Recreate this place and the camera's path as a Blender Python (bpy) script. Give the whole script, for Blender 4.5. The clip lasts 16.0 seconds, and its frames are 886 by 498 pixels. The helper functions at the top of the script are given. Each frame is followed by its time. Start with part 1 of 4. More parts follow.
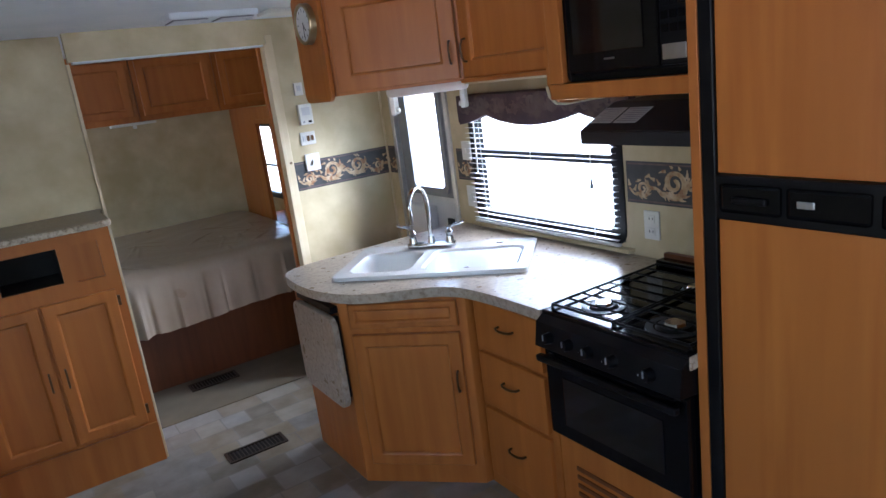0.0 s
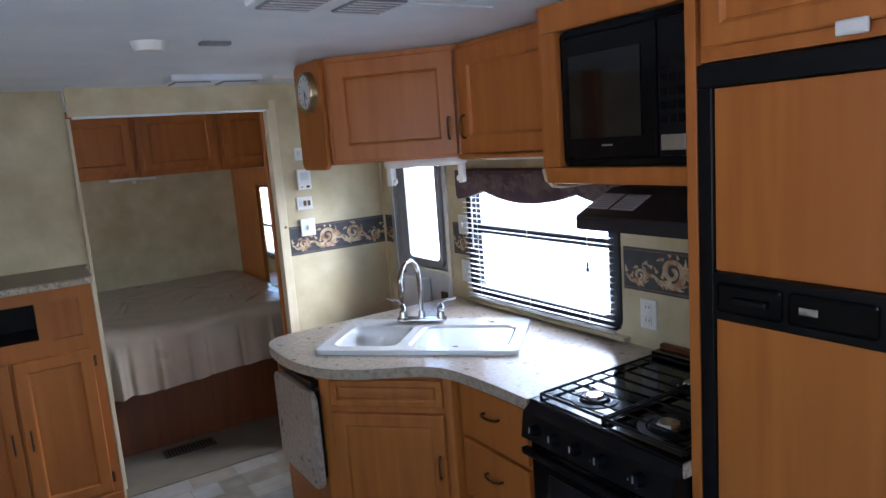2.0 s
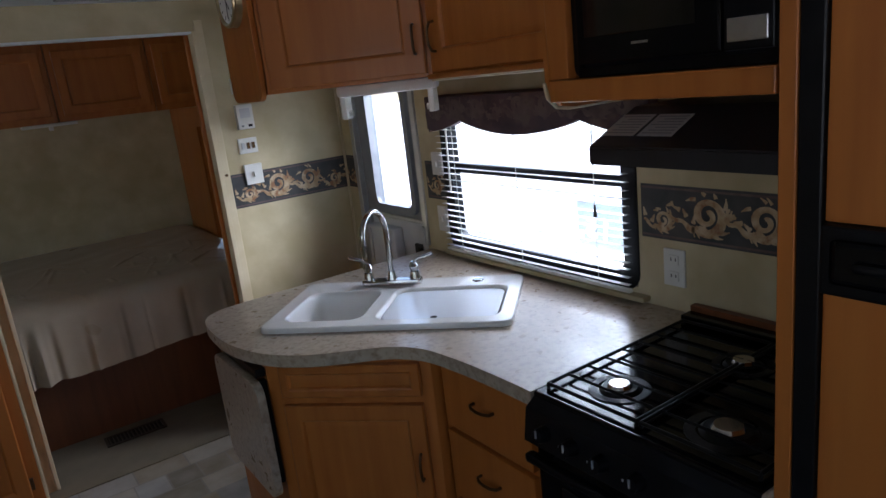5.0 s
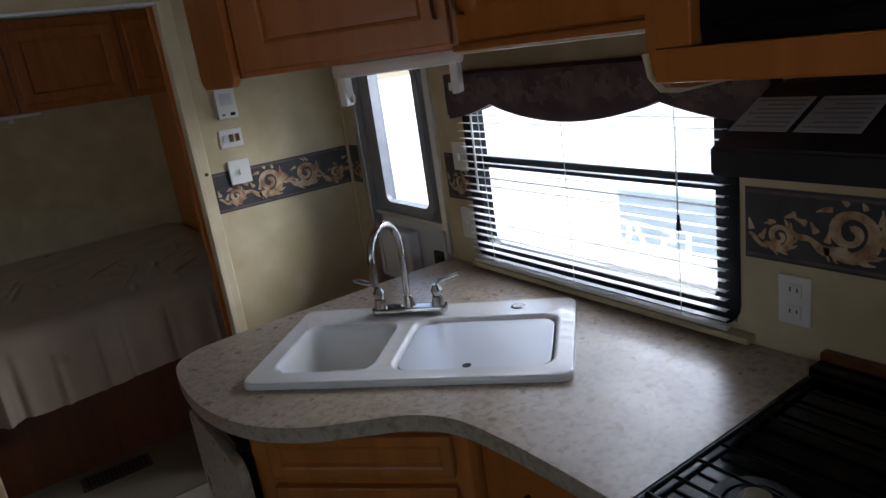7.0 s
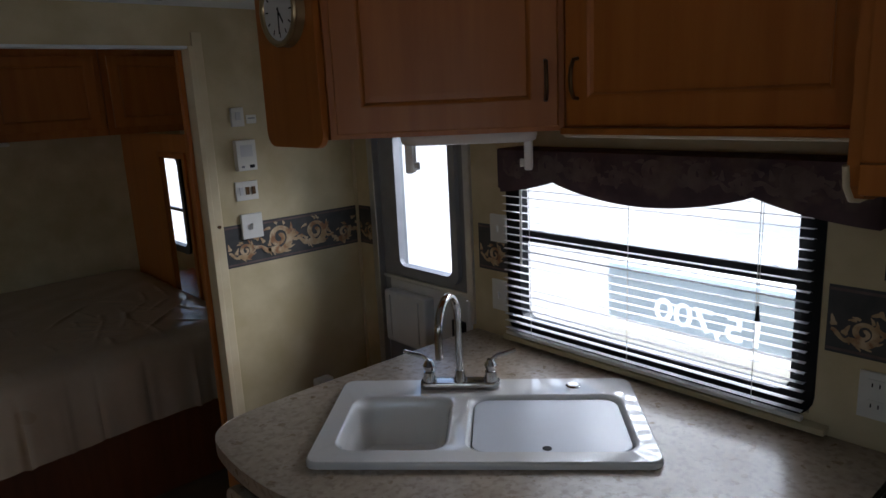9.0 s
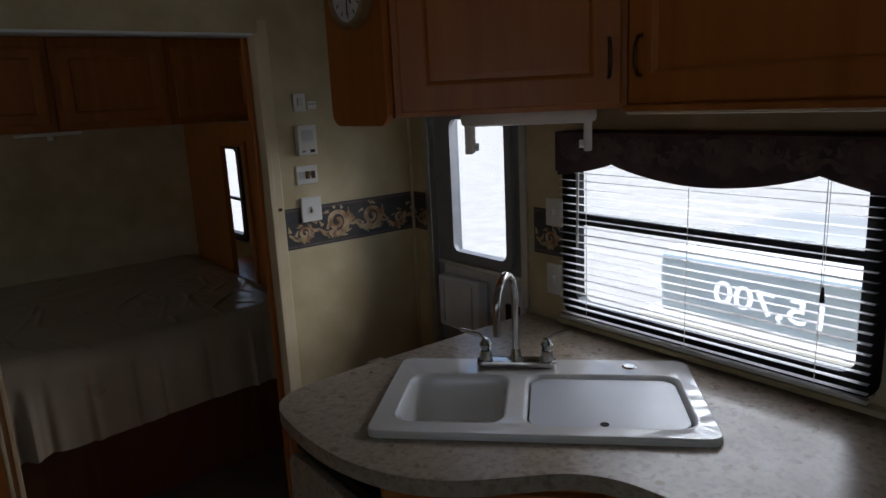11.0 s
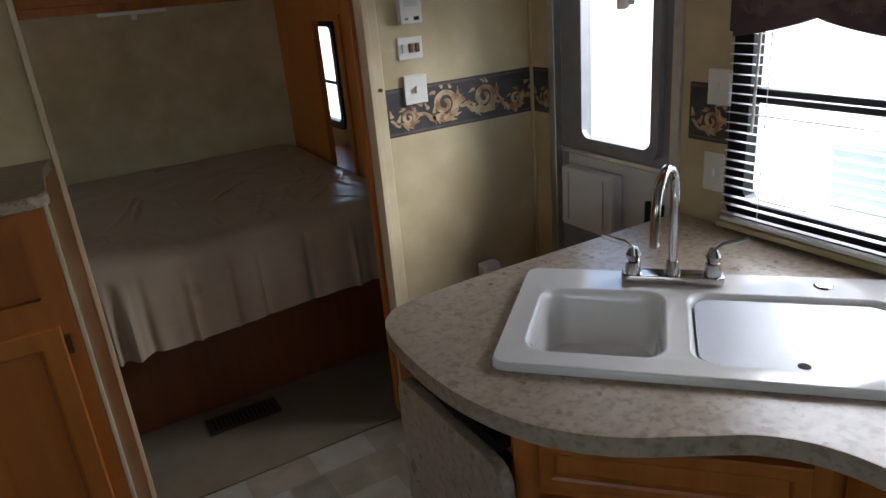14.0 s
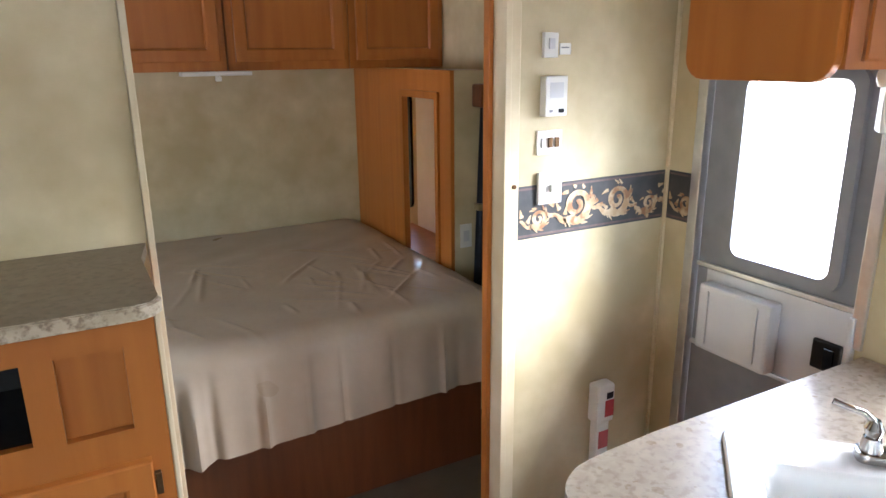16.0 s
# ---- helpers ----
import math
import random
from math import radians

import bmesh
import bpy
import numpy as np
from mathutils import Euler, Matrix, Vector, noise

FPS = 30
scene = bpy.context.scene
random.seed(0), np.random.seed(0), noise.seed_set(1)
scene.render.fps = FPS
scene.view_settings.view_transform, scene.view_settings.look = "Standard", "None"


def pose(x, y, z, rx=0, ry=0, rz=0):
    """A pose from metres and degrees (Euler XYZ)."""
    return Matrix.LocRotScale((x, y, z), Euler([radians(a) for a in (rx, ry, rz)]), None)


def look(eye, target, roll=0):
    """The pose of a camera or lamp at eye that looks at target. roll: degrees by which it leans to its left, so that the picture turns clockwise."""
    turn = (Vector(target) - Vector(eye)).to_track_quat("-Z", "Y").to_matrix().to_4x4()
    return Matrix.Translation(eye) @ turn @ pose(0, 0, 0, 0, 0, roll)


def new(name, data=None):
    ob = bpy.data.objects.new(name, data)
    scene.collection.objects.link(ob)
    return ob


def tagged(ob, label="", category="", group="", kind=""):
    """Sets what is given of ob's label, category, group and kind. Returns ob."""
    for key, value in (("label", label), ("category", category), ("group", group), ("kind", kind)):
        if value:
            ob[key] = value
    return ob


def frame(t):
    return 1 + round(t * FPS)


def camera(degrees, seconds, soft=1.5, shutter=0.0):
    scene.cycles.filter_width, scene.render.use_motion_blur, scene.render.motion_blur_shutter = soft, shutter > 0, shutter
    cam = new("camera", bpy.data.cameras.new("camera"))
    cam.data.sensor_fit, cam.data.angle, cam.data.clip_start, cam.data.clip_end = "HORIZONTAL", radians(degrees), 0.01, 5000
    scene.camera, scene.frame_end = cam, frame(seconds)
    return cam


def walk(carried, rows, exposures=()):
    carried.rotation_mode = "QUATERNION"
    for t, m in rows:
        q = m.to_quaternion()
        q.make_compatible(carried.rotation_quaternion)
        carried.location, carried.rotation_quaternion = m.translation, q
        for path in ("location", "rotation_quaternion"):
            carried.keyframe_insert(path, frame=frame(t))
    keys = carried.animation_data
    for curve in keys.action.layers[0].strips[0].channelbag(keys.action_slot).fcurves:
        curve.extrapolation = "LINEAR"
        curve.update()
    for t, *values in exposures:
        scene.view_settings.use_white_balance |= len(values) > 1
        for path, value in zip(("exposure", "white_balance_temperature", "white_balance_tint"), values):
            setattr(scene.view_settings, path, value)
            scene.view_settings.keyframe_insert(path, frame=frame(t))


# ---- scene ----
cam = camera(65.7, 16.0)
PATH = [
    (0, (0.211, 0.231, 1.754), (1.239, 1.871, 1.251), -7.4),
    (0.5, (0.263, 0.28, 1.736), (1.168, 1.975, 1.181), -7.5),
    (1, (0.261, 0.291, 1.728), (1.169, 1.994, 1.204), -5.9),
    (1.5, (0.277, 0.277, 1.729), (1.217, 1.955, 1.181), -5.8),
    (2, (0.298, 0.283, 1.779), (1.361, 1.947, 1.46), -4.3),
    (2.5, (0.257, 0.273, 1.81), (1.481, 1.848, 1.665), -1.2),
    (3, (0.259, 0.254, 1.803), (1.595, 1.734, 1.649), 1.0),
    (3.5, (0.36, 0.344, 1.758), (1.73, 1.745, 1.358), 0.5),
    (4, (0.568, 0.582, 1.698), (1.682, 2.169, 1.209), -6.2),
    (4.2, (0.616, 0.625, 1.713), (1.643, 2.28, 1.261), -6.7),
    (6.3, (0.638, 1.084, 1.706), (1.828, 2.573, 1.101), -5.8),
    (6.5, (0.727, 1.153, 1.703), (1.866, 2.685, 1.106), -6.9),
    (7, (0.906, 1.253, 1.714), (1.95, 2.861, 1.144), -8.2),
    (7.5, (0.95, 1.294, 1.69), (2.086, 2.826, 1.087), -7.8),
    (8, (0.868, 1.372, 1.681), (2.032, 2.866, 1.04), -6.9),
    (8.5, (0.645, 1.506, 1.736), (1.914, 2.926, 1.125), -5.1),
    (8.7, (0.606, 1.56, 1.797), (1.903, 3.015, 1.348), -2.9),
    (10.8, (0.535, 1.584, 1.749), (1.801, 3.074, 1.329), -2.8),
    (11, (0.521, 1.563, 1.746), (1.713, 3.11, 1.312), -2.8),
    (11.5, (0.537, 1.519, 1.745), (1.642, 3.086, 1.177), -5.0),
    (12, (0.505, 1.508, 1.752), (1.676, 3.047, 1.244), -4.0),
    (12.5, (0.494, 1.51, 1.77), (1.632, 3.105, 1.371), -3.5),
    (13, (0.483, 1.567, 1.756), (1.649, 3.144, 1.366), -0.6),
    (13.5, (0.515, 1.674, 1.726), (1.593, 3.303, 1.298), -1.8),
    (14, (0.666, 1.918, 1.665), (1.559, 3.554, 0.941), -5.1),
    (14.5, (0.708, 2.057, 1.727), (1.433, 3.765, 0.98), -5.2),
    (15, (0.697, 2.12, 1.716), (1.393, 3.873, 1.049), -2.3),
    (15.5, (0.514, 2.279, 1.74), (1.334, 3.992, 1.112), -1.7),
    (16, (0.493, 2.41, 1.726), (1.418, 4.096, 1.179), -0.6),
]
STOPS = [(0, 2.75, 5400), (1.5, 2.8, 5400), (2, 2.6, 5350), (2.5, 2.4, 5300), (3, 2.5, 5350), (3.5, 2.0, 5450), (4.2, 1.65, 5600), (6.5, 1.1, 5900), (8.5, 0.7, 6050), (11, 0.0, 6300), (12.5, 0.4, 6350), (13, 0.72, 6350), (14, 1.45, 6350), (14.5, 2.2, 6350), (15.2, 3.2, 6150), (16, 3.65, 6000)]
EXPOSURES = [(t, v, k, 17) for t, v, k in STOPS]
walk(cam, [(t, look(eye, target, roll)) for t, eye, target, roll in PATH], EXPOSURES)

# ---- light ----
world = bpy.data.worlds.new("daylight")
scene.world = world
world.use_nodes = True
wn = world.node_tree.nodes
sky = wn.new("ShaderNodeTexSky")
sky.sky_type, sky.sun_disc = "NISHITA", False
sky.sun_elevation, sky.sun_rotation = radians(54), radians(3)
world.node_tree.links.new(sky.outputs[0], wn["Background"].inputs[0])
wn["Background"].inputs[1].default_value = 0.15


def lamp(name, kind, matrix, energy, size=(1, 1), color=(1, 1, 1)):
    data = bpy.data.lights.new(name, kind)
    data.energy, data.color = energy, color
    if kind == "AREA":
        data.shape, data.size, data.size_y = "RECTANGLE", size[0], size[1]
    ob = new(name, data)
    ob.matrix_world = matrix
    return ob


sun = lamp("sun", "SUN", look((0, 0, 0), (0.03, -0.6, -0.85)), 5.0, color=(1, 0.95, 0.88))
sun.data.angle = radians(0.5)
SKYBLUE = (0.93, 0.97, 1.0)
lamp("kitchen_window_skylight", "AREA", look((3.6, 2.95, 2.15), (2.0, 2.6, 1.0)), 64, (1.6, 1.0), SKYBLUE)
lamp("door_skylight", "AREA", look((3.4, 3.75, 2.2), (2.2, 3.6, 1.2)), 13, (1.3, 1.2), SKYBLUE)
lamp("bedroom_skylight", "AREA", look((2.9, 6.32, 2.0), (2.33, 6.32, 1.2)), 8, (0.5, 0.5), SKYBLUE)
lamp("lounge_window_skylight", "AREA", look((-1.28, 0.6, 1.45), (0.5, 0.9, 1.1)), 1.1, (1.5, 0.75), SKYBLUE)
lamp("rear_window_skylight", "AREA", look((0.4, -2.28, 1.5), (0.5, 0.5, 1.0)), 1.25, (1.5, 0.7), SKYBLUE)
# Added fill from an assumed, unseen left opening; brightens bed front and floor.
lamp("bedroom_left_fill", "AREA", look((-1.16, 5.0, 1.3), (1.0, 5.2, 0.9)), 0.4, (0.8, 0.5), SKYBLUE)

# ---- materials ----
def material(name, color, rough=0.5, metal=0.0, second=None, scale=6.0, stretch=(1, 1, 1), detail=6.0, bump=0.0,
             bump_scale=None, spots=None, spot_scale=20.0, rough_var=0.0, coat=0.0, low=0.35, high=0.65, per_object=0.0, obj=True):
    m = bpy.data.materials.new(name)
    m.use_nodes = True
    nt = m.node_tree
    n, link = nt.nodes, nt.links.new
    b = n["Principled BSDF"]
    b.inputs["Base Color"].default_value = (*color, 1)
    b.inputs["Roughness"].default_value, b.inputs["Metallic"].default_value = rough, metal
    b.inputs["Coat Weight"].default_value = coat
    co = n.new("ShaderNodeTexCoord")
    mp = n.new("ShaderNodeMapping")
    mp.inputs["Scale"].default_value = stretch
    link(co.outputs["Object"], mp.inputs[0])
    noi = n.new("ShaderNodeTexNoise")
    noi.inputs["Scale"].default_value, noi.inputs["Detail"].default_value = scale, detail
    link(mp.outputs[0], noi.inputs["Vector"])
    out = None
    if second:
        ramp = n.new("ShaderNodeValToRGB")
        ramp.color_ramp.elements[0].position, ramp.color_ramp.elements[1].position = low, high
        ramp.color_ramp.elements[0].color, ramp.color_ramp.elements[1].color = (*color, 1), (*second, 1)
        link(noi.outputs[0], ramp.inputs[0])
        out = ramp.outputs[0]
    if spots:
        fine = n.new("ShaderNodeTexNoise")
        fine.inputs["Scale"].default_value, fine.inputs["Detail"].default_value = spot_scale, 3
        link(mp.outputs[0], fine.inputs["Vector"])
        r2 = n.new("ShaderNodeValToRGB")
        r2.color_ramp.elements[0].position, r2.color_ramp.elements[1].position = 0.5, 0.66
        link(fine.outputs[0], r2.inputs[0])
        mx = n.new("ShaderNodeMix")
        mx.data_type = "RGBA"
        mx.inputs[6].default_value = (*color, 1)
        if out:
            link(out, mx.inputs[6])
        mx.inputs[7].default_value = (*spots, 1)
        link(r2.outputs[0], mx.inputs[0])
        out = mx.outputs[2]
    if per_object and out:
        oi = n.new("ShaderNodeObjectInfo")
        mr = n.new("ShaderNodeMapRange")
        mr.inputs[3].default_value, mr.inputs[4].default_value = 1 - per_object, 1 + per_object
        link(oi.outputs["Random"], mr.inputs[0])
        hs = n.new("ShaderNodeHueSaturation")
        link(mr.outputs[0], hs.inputs["Value"])
        link(out, hs.inputs["Color"])
        out = hs.outputs[0]
    if out:
        link(out, b.inputs["Base Color"])
    if bump:
        bn = n.new("ShaderNodeTexNoise")
        bn.inputs["Scale"].default_value, bn.inputs["Detail"].default_value = bump_scale or scale * 4, 5
        link(mp.outputs[0], bn.inputs["Vector"])
        bp = n.new("ShaderNodeBump")
        bp.inputs["Strength"].default_value, bp.inputs["Distance"].default_value = bump, 0.004
        link(bn.outputs[0], bp.inputs["Height"])
        link(bp.outputs[0], b.inputs["Normal"])
    if rough_var:
        rn = n.new("ShaderNodeTexNoise")
        rn.inputs["Scale"].default_value = scale * 0.7
        link(mp.outputs[0], rn.inputs["Vector"])
        mr = n.new("ShaderNodeMapRange")
        mr.inputs[3].default_value, mr.inputs[4].default_value = max(0.02, rough - rough_var), rough + rough_var
        link(rn.outputs[0], mr.inputs[0])
        link(mr.outputs[0], b.inputs["Roughness"])
    return m


def glass_material(name, tint=(1, 1, 1)):
    m = bpy.data.materials.new(name)
    m.use_nodes = True
    n, link = m.node_tree.nodes, m.node_tree.links.new
    tr, gl, mix = (n.new("ShaderNode" + k) for k in ("BsdfTransparent", "BsdfGlossy", "MixShader"))
    tr.inputs[0].default_value = (*tint, 1)
    gl.inputs["Roughness"].default_value = 0.02
    mix.inputs[0].default_value = 0.04
    link(tr.outputs[0], mix.inputs[1])
    link(gl.outputs[0], mix.inputs[2])
    link(mix.outputs[0], n["Material Output"].inputs[0])
    return m


def vinyl_material():
    """Sheet vinyl printed with a patchwork of tumbled stone."""
    m = material("vinyl_floor", (0.14, 0.125, 0.10), 0.38, second=(0.30, 0.285, 0.26), scale=9, bump=0.15, bump_scale=60, rough_var=0.1)
    n, link = m.node_tree.nodes, m.node_tree.links.new
    b = n["Principled BSDF"]
    mp = next(k for k in n if k.type == "MAPPING")
    base = b.inputs["Base Color"].links[0].from_socket
    br = n.new("ShaderNodeTexBrick")
    br.offset, br.squash = 0.5, 0.6
    br.inputs["Scale"].default_value = 1.0
    br.inputs["Brick Width"].default_value, br.inputs["Row Height"].default_value = 0.24, 0.16
    br.inputs["Mortar Size"].default_value = 0.004
    br.inputs["Color1"].default_value, br.inputs["Color2"].default_value = (0, 0, 0, 1), (1, 1, 1, 1)
    br.inputs["Mortar"].default_value = (0.45, 0.45, 0.45, 1)
    link(mp.outputs[0], br.inputs["Vector"])
    ramp = n.new("ShaderNodeValToRGB")
    e = ramp.color_ramp.elements
    e[0].color, e[1].color = (0.10, 0.085, 0.055, 1), (0.27, 0.28, 0.29, 1)
    for p, c in ((0.25, (0.24, 0.185, 0.10, 1)), (0.5, (0.16, 0.155, 0.145, 1)), (0.75, (0.31, 0.265, 0.19, 1))):
        e.new(p).color = c
    link(br.outputs["Color"], ramp.inputs[0])
    mx = n.new("ShaderNodeMix")
    mx.data_type, mx.blend_type = "RGBA", "MIX"
    mx.inputs[0].default_value = 0.62
    link(base, mx.inputs[6])
    link(ramp.outputs[0], mx.inputs[7])
    link(mx.outputs[2], b.inputs["Base Color"])
    return m


WOOD = material("honey_wood", (0.37, 0.116, 0.018), 0.40, second=(0.45, 0.155, 0.027), scale=3, stretch=(7, 7, 0.5), detail=9, bump=0.05, bump_scale=30,
                rough_var=0.08, coat=0.04, spots=(0.40, 0.132, 0.022), spot_scale=1.2, per_object=0.06)
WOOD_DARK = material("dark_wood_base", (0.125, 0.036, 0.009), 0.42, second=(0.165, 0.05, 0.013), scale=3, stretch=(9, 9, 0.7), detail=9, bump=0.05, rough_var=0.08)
WALLPAPER = material("tan_wallpaper", (0.47, 0.385, 0.215), 0.55, second=(0.62, 0.53, 0.335), scale=7, detail=8, bump=0.05, bump_scale=90, spots=(0.455, 0.37, 0.205), spot_scale=3.0, low=0.28, high=0.72)
TRIMPAPER = material("tan_trim", (0.60, 0.50, 0.31), 0.45, second=(0.66, 0.57, 0.38), scale=9)
CEILING = material("ceiling_panel", (0.70, 0.75, 0.78), 0.6, second=(0.76, 0.80, 0.82), scale=5, bump=0.06, bump_scale=200)
VINYL = vinyl_material()
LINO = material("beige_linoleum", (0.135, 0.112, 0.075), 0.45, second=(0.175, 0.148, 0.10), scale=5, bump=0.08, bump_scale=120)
LAMINATE = material("stone_laminate", (0.38, 0.31, 0.225), 0.29, second=(0.44, 0.37, 0.28), scale=35, detail=8, spots=(0.295, 0.23, 0.16), spot_scale=55, rough_var=0.05, low=0.4, high=0.6)
LAMINATE_EDGE = material("laminate_edge", (0.40, 0.32, 0.22), 0.35, second=(0.52, 0.44, 0.33), scale=30, detail=8, spots=(0.24, 0.18, 0.12), spot_scale=80)
BROWN_TOP = material("brown_laminate", (0.22, 0.165, 0.105), 0.4, second=(0.26, 0.20, 0.13), scale=25, detail=6, spots=(0.19, 0.14, 0.09), spot_scale=60)
PORCELAIN = material("white_sink", (0.80, 0.79, 0.74), 0.09, second=(0.76, 0.76, 0.73), scale=3, coat=0.4)
CHROME = material("chrome", (0.48, 0.46, 0.43), 0.14, 1.0, second=(0.43, 0.41, 0.39), scale=20, rough_var=0.05)
BLACK = material("black_enamel", (0.003, 0.003, 0.0035), 0.12, second=(0.005, 0.005, 0.006), scale=8)
BLACK_PLASTIC = material("black_plastic", (0.004, 0.004, 0.005), 0.35, second=(0.007, 0.007, 0.008), scale=14, bump=0.05)
IRON = material("black_iron", (0.003, 0.003, 0.003), 0.38, second=(0.005, 0.005, 0.005), scale=30, bump=0.1)
for m in (BLACK, BLACK_PLASTIC, IRON):
    m.node_tree.nodes["Principled BSDF"].inputs["Specular IOR Level"].default_value = 0.2
LAMINATE.node_tree.nodes["Principled BSDF"].inputs["Specular IOR Level"].default_value = 0.65
WOOD.node_tree.nodes["Principled BSDF"].inputs["Specular IOR Level"].default_value = 0.35
HOODMAT = material("black_hood", (0.014, 0.013, 0.016), 0.4, second=(0.018, 0.017, 0.02), scale=10)
WHITE_PLASTIC = material("white_plastic", (0.76, 0.75, 0.70), 0.35, second=(0.72, 0.71, 0.66), scale=12)
PAPER = material("printed_paper", (0.42, 0.42, 0.43), 0.6, second=(0.45, 0.45, 0.46), scale=60)
GREY_DOOR = material("grey_door_skin", (0.20, 0.205, 0.22), 0.45, second=(0.24, 0.245, 0.26), scale=10, bump=0.05, bump_scale=150)
PALE_DOOR = material("pale_door_panel", (0.55, 0.56, 0.57), 0.4, second=(0.60, 0.60, 0.60), scale=8)
ALUMINIUM = material("aluminium", (0.62, 0.62, 0.62), 0.32, 1.0, second=(0.55, 0.55, 0.56), scale=25)
BORDER = material("border_ground", (0.035, 0.036, 0.038), 0.55, second=(0.065, 0.062, 0.06), scale=14)
SCROLL = material("border_scroll", (0.42, 0.27, 0.13), 0.55, second=(0.60, 0.47, 0.30), scale=25, spots=(0.30, 0.14, 0.06), spot_scale=30)
VALANCE = material("plum_valance", (0.060, 0.035, 0.045), 0.8, second=(0.105, 0.065, 0.07), scale=9, detail=4, spots=(0.14, 0.10, 0.08), spot_scale=12, bump=0.2, bump_scale=200)
VSCROLL = material("valance_scroll", (0.11, 0.075, 0.07), 0.8, second=(0.16, 0.115, 0.10), scale=25)
COVER = material("sink_cover", (0.70, 0.74, 0.78), 0.25, second=(0.74, 0.77, 0.80), scale=4)
SHEET = material("taupe_plastic_sheet", (0.41, 0.325, 0.23), 0.3, second=(0.46, 0.375, 0.275), scale=5, bump=0.5, bump_scale=16, rough_var=0.06)
BLIND = material("white_slat", (0.80, 0.80, 0.80), 0.4, second=(0.75, 0.75, 0.76), scale=10)
GLASS = glass_material("clear_glass", (0.92, 0.95, 0.95))
DARK_GLASS = material("dark_glass", (0.004, 0.004, 0.005), 0.06, second=(0.006, 0.006, 0.007), scale=3, coat=0.5)
BRASS = material("bronze_pull", (0.10, 0.055, 0.025), 0.35, 0.8, second=(0.13, 0.07, 0.03), scale=40)
GOLD = material("gold_rim", (0.42, 0.33, 0.18), 0.3, 0.8, second=(0.36, 0.28, 0.15), scale=30)
FACE = material("clock_paper", (0.72, 0.72, 0.70), 0.4, second=(0.68, 0.68, 0.66), scale=10)
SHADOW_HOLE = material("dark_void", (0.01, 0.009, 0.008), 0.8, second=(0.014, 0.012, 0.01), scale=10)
RED = material("red_print", (0.45, 0.03, 0.03), 0.4, second=(0.40, 0.03, 0.03), scale=20)
NAVY = material("navy_cloth", (0.025, 0.032, 0.05), 0.75, second=(0.04, 0.05, 0.075), scale=12, bump=0.2, bump_scale=120)
ASPHALT = material("gravel_lot", (0.62, 0.61, 0.58), 0.85, second=(0.72, 0.71, 0.68), scale=3, bump=0.3, bump_scale=40)
CAR_PAINT = material("blue_paint", (0.42, 0.53, 0.68), 0.25, 0.0, second=(0.48, 0.58, 0.72), scale=4, coat=0.5)
VENT = material("brown_vent", (0.035, 0.024, 0.016), 0.45, 0.3, second=(0.05, 0.034, 0.022), scale=30)
MARKER = material("white_marker", (0.8, 0.8, 0.8), 0.6)
thin = MARKER.node_tree.nodes.new("ShaderNodeBsdfTranslucent")
thin.inputs[0].default_value = (0.9, 0.9, 0.9, 1)
MARKER.node_tree.links.new(thin.outputs[0], MARKER.node_tree.nodes["Material Output"].inputs[0])


# ---- mesh helpers ----
def box(x0, x1, y0, y1, z0, z1, bevel=0.0, bm=None):
    bm = bm or bmesh.new()
    r = bmesh.ops.create_cube(bm, size=1)
    for v in r["verts"]:
        v.co = Vector(((x0 + x1) / 2 + v.co.x * (x1 - x0), (y0 + y1) / 2 + v.co.y * (y1 - y0), (z0 + z1) / 2 + v.co.z * (z1 - z0)))
    if bevel:
        edges = list({e for v in r["verts"] for e in v.link_edges})
        bmesh.ops.bevel(bm, geom=edges, offset=bevel, segments=2, affect="EDGES", profile=0.6)
    return bm


def prism(points, z0, z1, bevel=0.0, bm=None):
    """An upright prism over a plan outline."""
    bm = bm or bmesh.new()
    low = [bm.verts.new((x, y, z0)) for x, y in points]
    top = [bm.verts.new((x, y, z1)) for x, y in points]
    n = len(points)
    f0, f1 = bm.faces.new(low[::-1]), bm.faces.new(top)
    for i in range(n):
        bm.faces.new((low[i], low[(i + 1) % n], top[(i + 1) % n], top[i]))
    bmesh.ops.recalc_face_normals(bm, faces=bm.faces)
    if bevel:
        bmesh.ops.bevel(bm, geom=list(f1.edges) + list(f0.edges), offset=bevel, segments=2, affect="EDGES", profile=0.6)
    return bm


def rounded(w, h, r, n=5):
    """Outline of a rounded rectangle about the origin."""
    pts = []
    for cx, cy, a in ((w / 2 - r, h / 2 - r, 0), (-w / 2 + r, h / 2 - r, 90), (-w / 2 + r, -h / 2 + r, 180), (w / 2 - r, -h / 2 + r, 270)):
        for i in range(n + 1):
            t = radians(a + 90 * i / n)
            pts.append((cx + r * math.cos(t), cy + r * math.sin(t)))
    return pts


def moved(bm, m):
    bmesh.ops.transform(bm, matrix=m, verts=bm.verts)
    return bm


def rod(a, b, r, n=10, r2=None, bm=None):
    bm = bm or bmesh.new()
    a, b = Vector(a), Vector(b)
    q = (b - a).to_track_quat("Z", "Y").to_matrix().to_4x4()
    bmesh.ops.create_cone(bm, cap_ends=True, segments=n, radius1=r, radius2=r if r2 is None else r2, depth=(b - a).length,
                          matrix=Matrix.Translation((a + b) / 2) @ q)
    return bm


